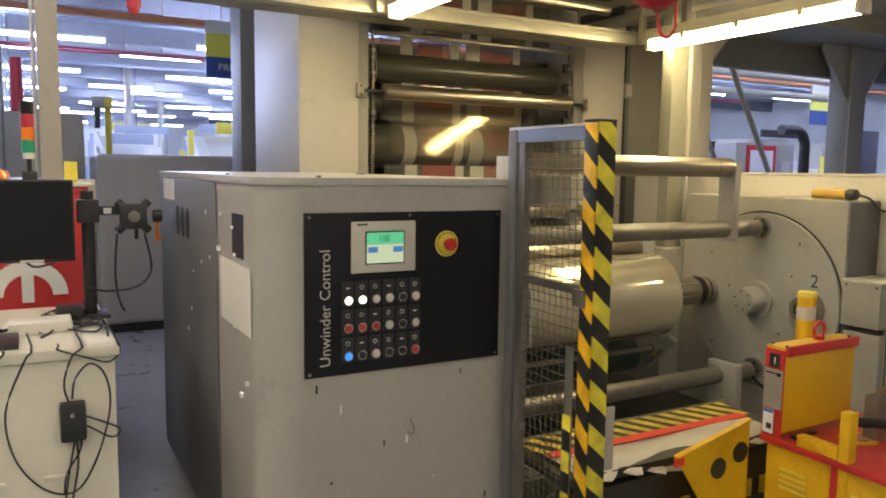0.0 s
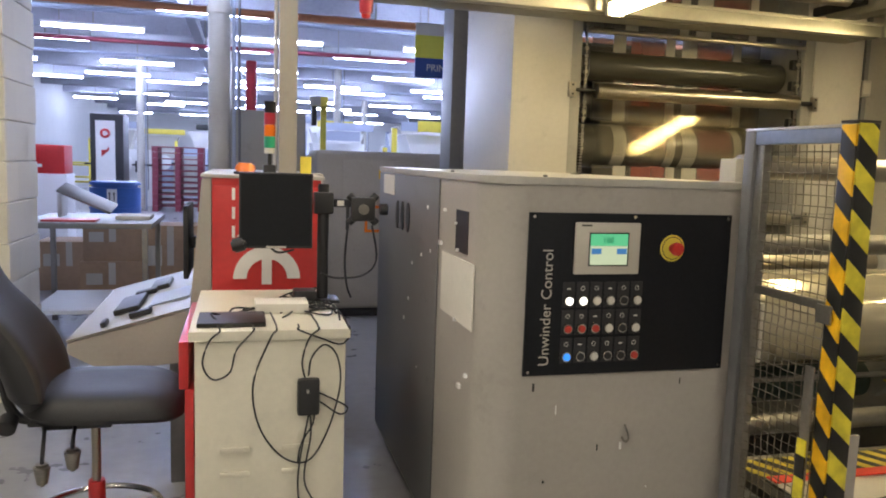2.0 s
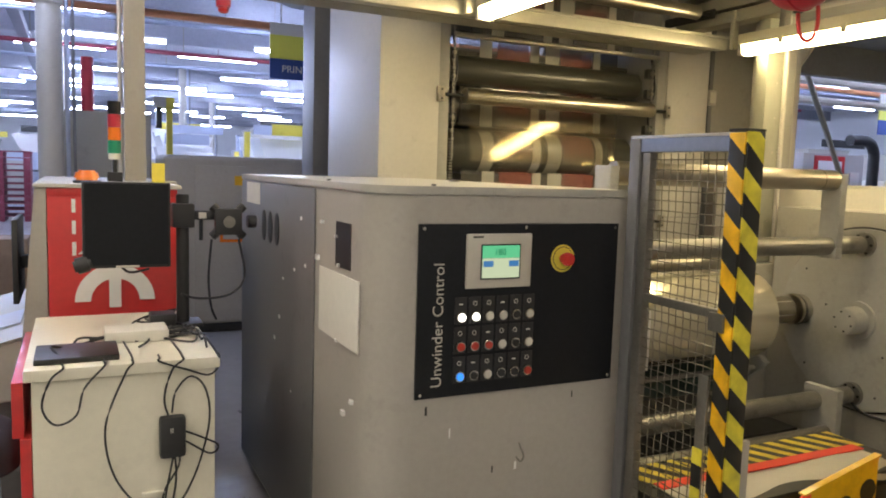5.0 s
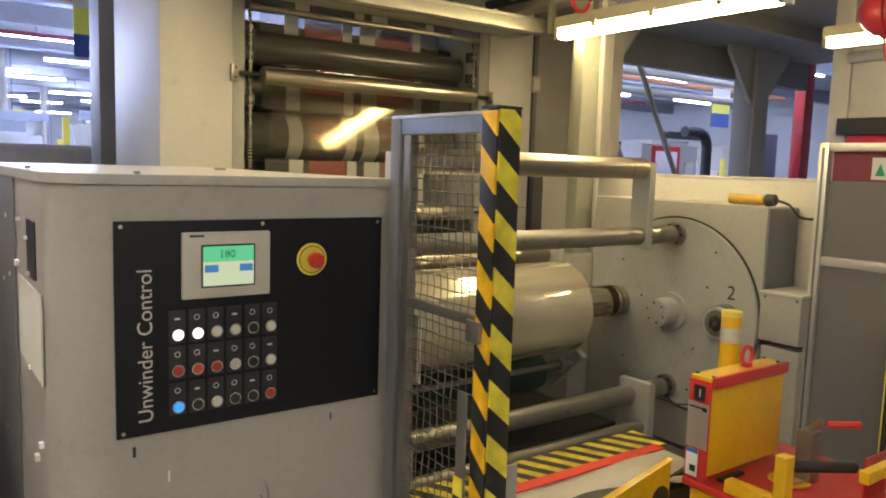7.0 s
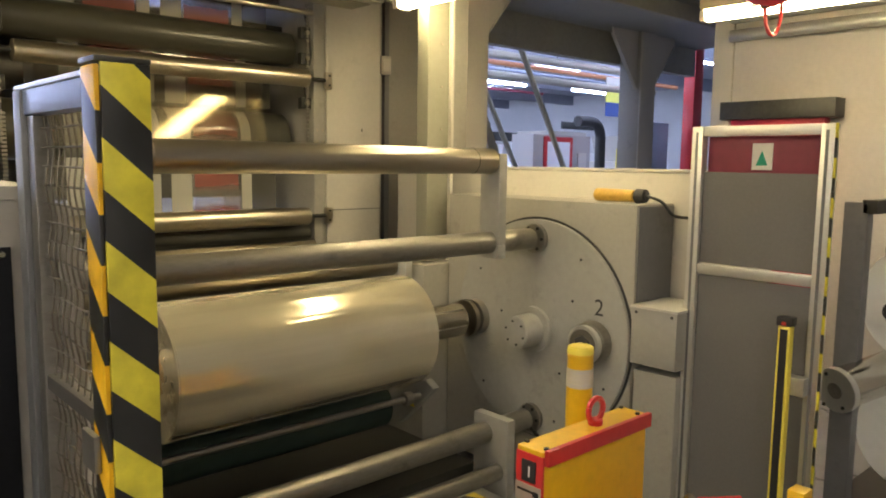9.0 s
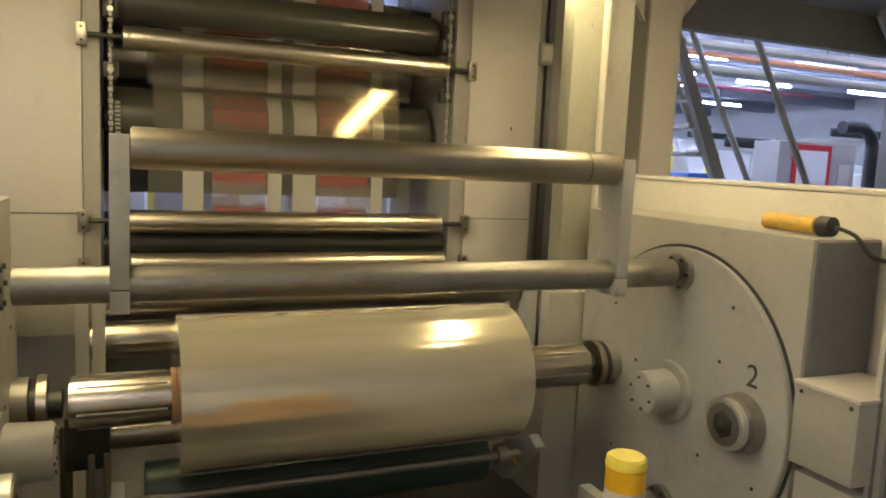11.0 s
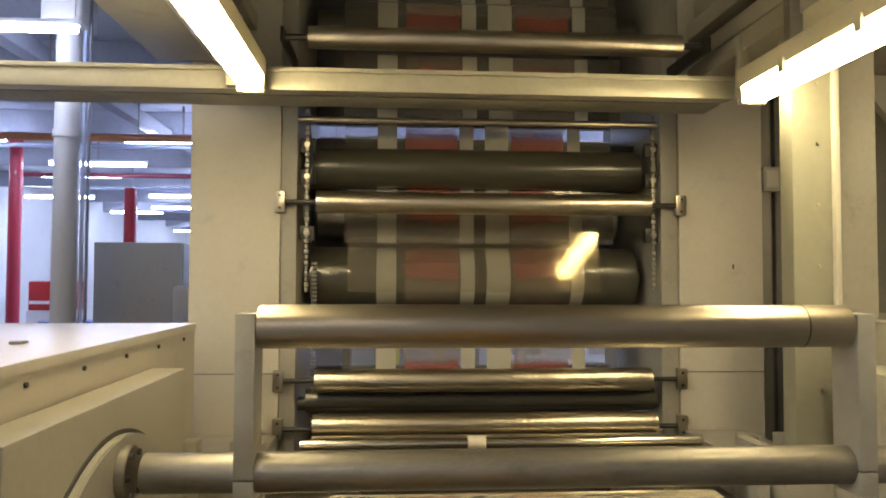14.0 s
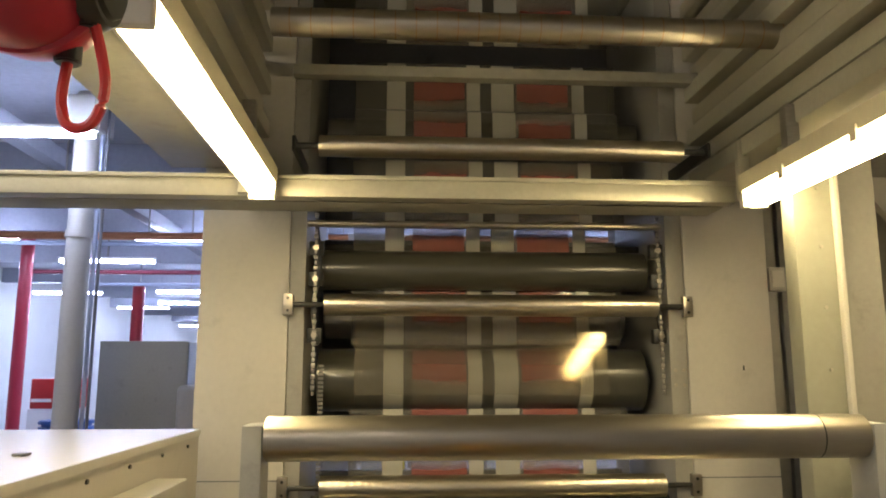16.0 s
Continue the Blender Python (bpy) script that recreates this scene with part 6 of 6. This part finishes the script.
stair()
solid("red_column", B(10.42, 10.64, 6.0, 6.16, 0, 3.75), RED, "red painted steel column", "column")
nb = thing("notice_cabinet", (9.6, 7.6, 0), "grey control box with red bordered notice board", "control box")
part("body", B(9.0, 10.3, 7.6, 8.0, 0, 1.85), GREY, nb)
part("board", B(9.22, 9.86, 7.585, 7.599, .95, 1.82, bev=0), RED, nb, "red border")
part("sheet", B(9.29, 9.79, 7.578, 7.584, 1.02, 1.75, bev=0), WHITE, nb)
part("meter", B(10.0, 10.2, 7.585, 7.599, 1.3, 1.6), BEZEL, nb)
elb = thing("elbow_duct", (10.3, 8, 0), "dark elbow exhaust duct", "duct")
part("duct", tube([(11.1, 8, 0.0), (11.1, 8, 1.6), (11.08, 8, 1.95), (10.9, 8, 2.1), (10.5, 8, 2.1)], .085, 16), DARK, elb)
solid("blue_tub", B(7.65, 8.2, 7.6, 8.0, 1.2, 1.42, bev=.03), BLUE, "blue plastic tub on a shelf", "tub")
solid("tub_shelf", B(7.3, 8.6, 7.5, 8.1, 0, 1.199), WHITE, "white machine base under the blue tub", "machine")
solid("pale_screen", B(9.5, 10.15, 6.2, 6.3, 0, 2.0), BLUEGREY, "pale blue partition panel", "panel")
rd = thing("roller_shutter", (5.85, 2.7, 0), "dark red roller door hood on the wall", "roller door")
part("hood", B(5.74, 5.89, 2.42, 3.15, 1.745, 1.86), DARK, rd)
part("curtain", B(5.80, 5.89, 2.50, 3.10, 0, 1.744), REDDARK, rd, "dark red door curtain")
solid("partition", B(5.9, 6.1, 3.16, 3.3, 0, 3.74), BEZEL, "cream wall end", kind="structure")

# ---- blocks of the pier, one by one ----
blk = bmesh.new()
box(blk, -.2175, .2175, -.012, .012, -.110, .110, bev=.004, seg=1)
blk_me = mesh_of("block", blk, BLOCK)
short = bmesh.new()
box(short, -.1075, .1075, -.012, .012, -.110, .110, bev=.004, seg=1)
short_me = mesh_of("block", short, BLOCK)
for k in range(16):
    z = .1125 + k * .225
    for i in range(4):
        ob = new("block", blk_me)
        ob.matrix_basis = pose(-1.44 - .22 - i * .44 - (.22 if k % 2 else 0), 4.618, z)
        ob.parent = pier
    if k % 2:
        ob = new("block", short_me)
        ob.matrix_basis = pose(-1.545, 4.618, z)
        ob.parent = pier
    for i, y in enumerate((4.84, 5.12) if k % 2 == 0 else (4.73, 5.04)):
        ob = new("block", (blk_me if (i == 0) == (k % 2 == 0) else short_me))
        ob.matrix_basis = pose(-1.452, y + (.0 if k % 2 else .0), z, 0, 0, 90)
        ob.parent = pier
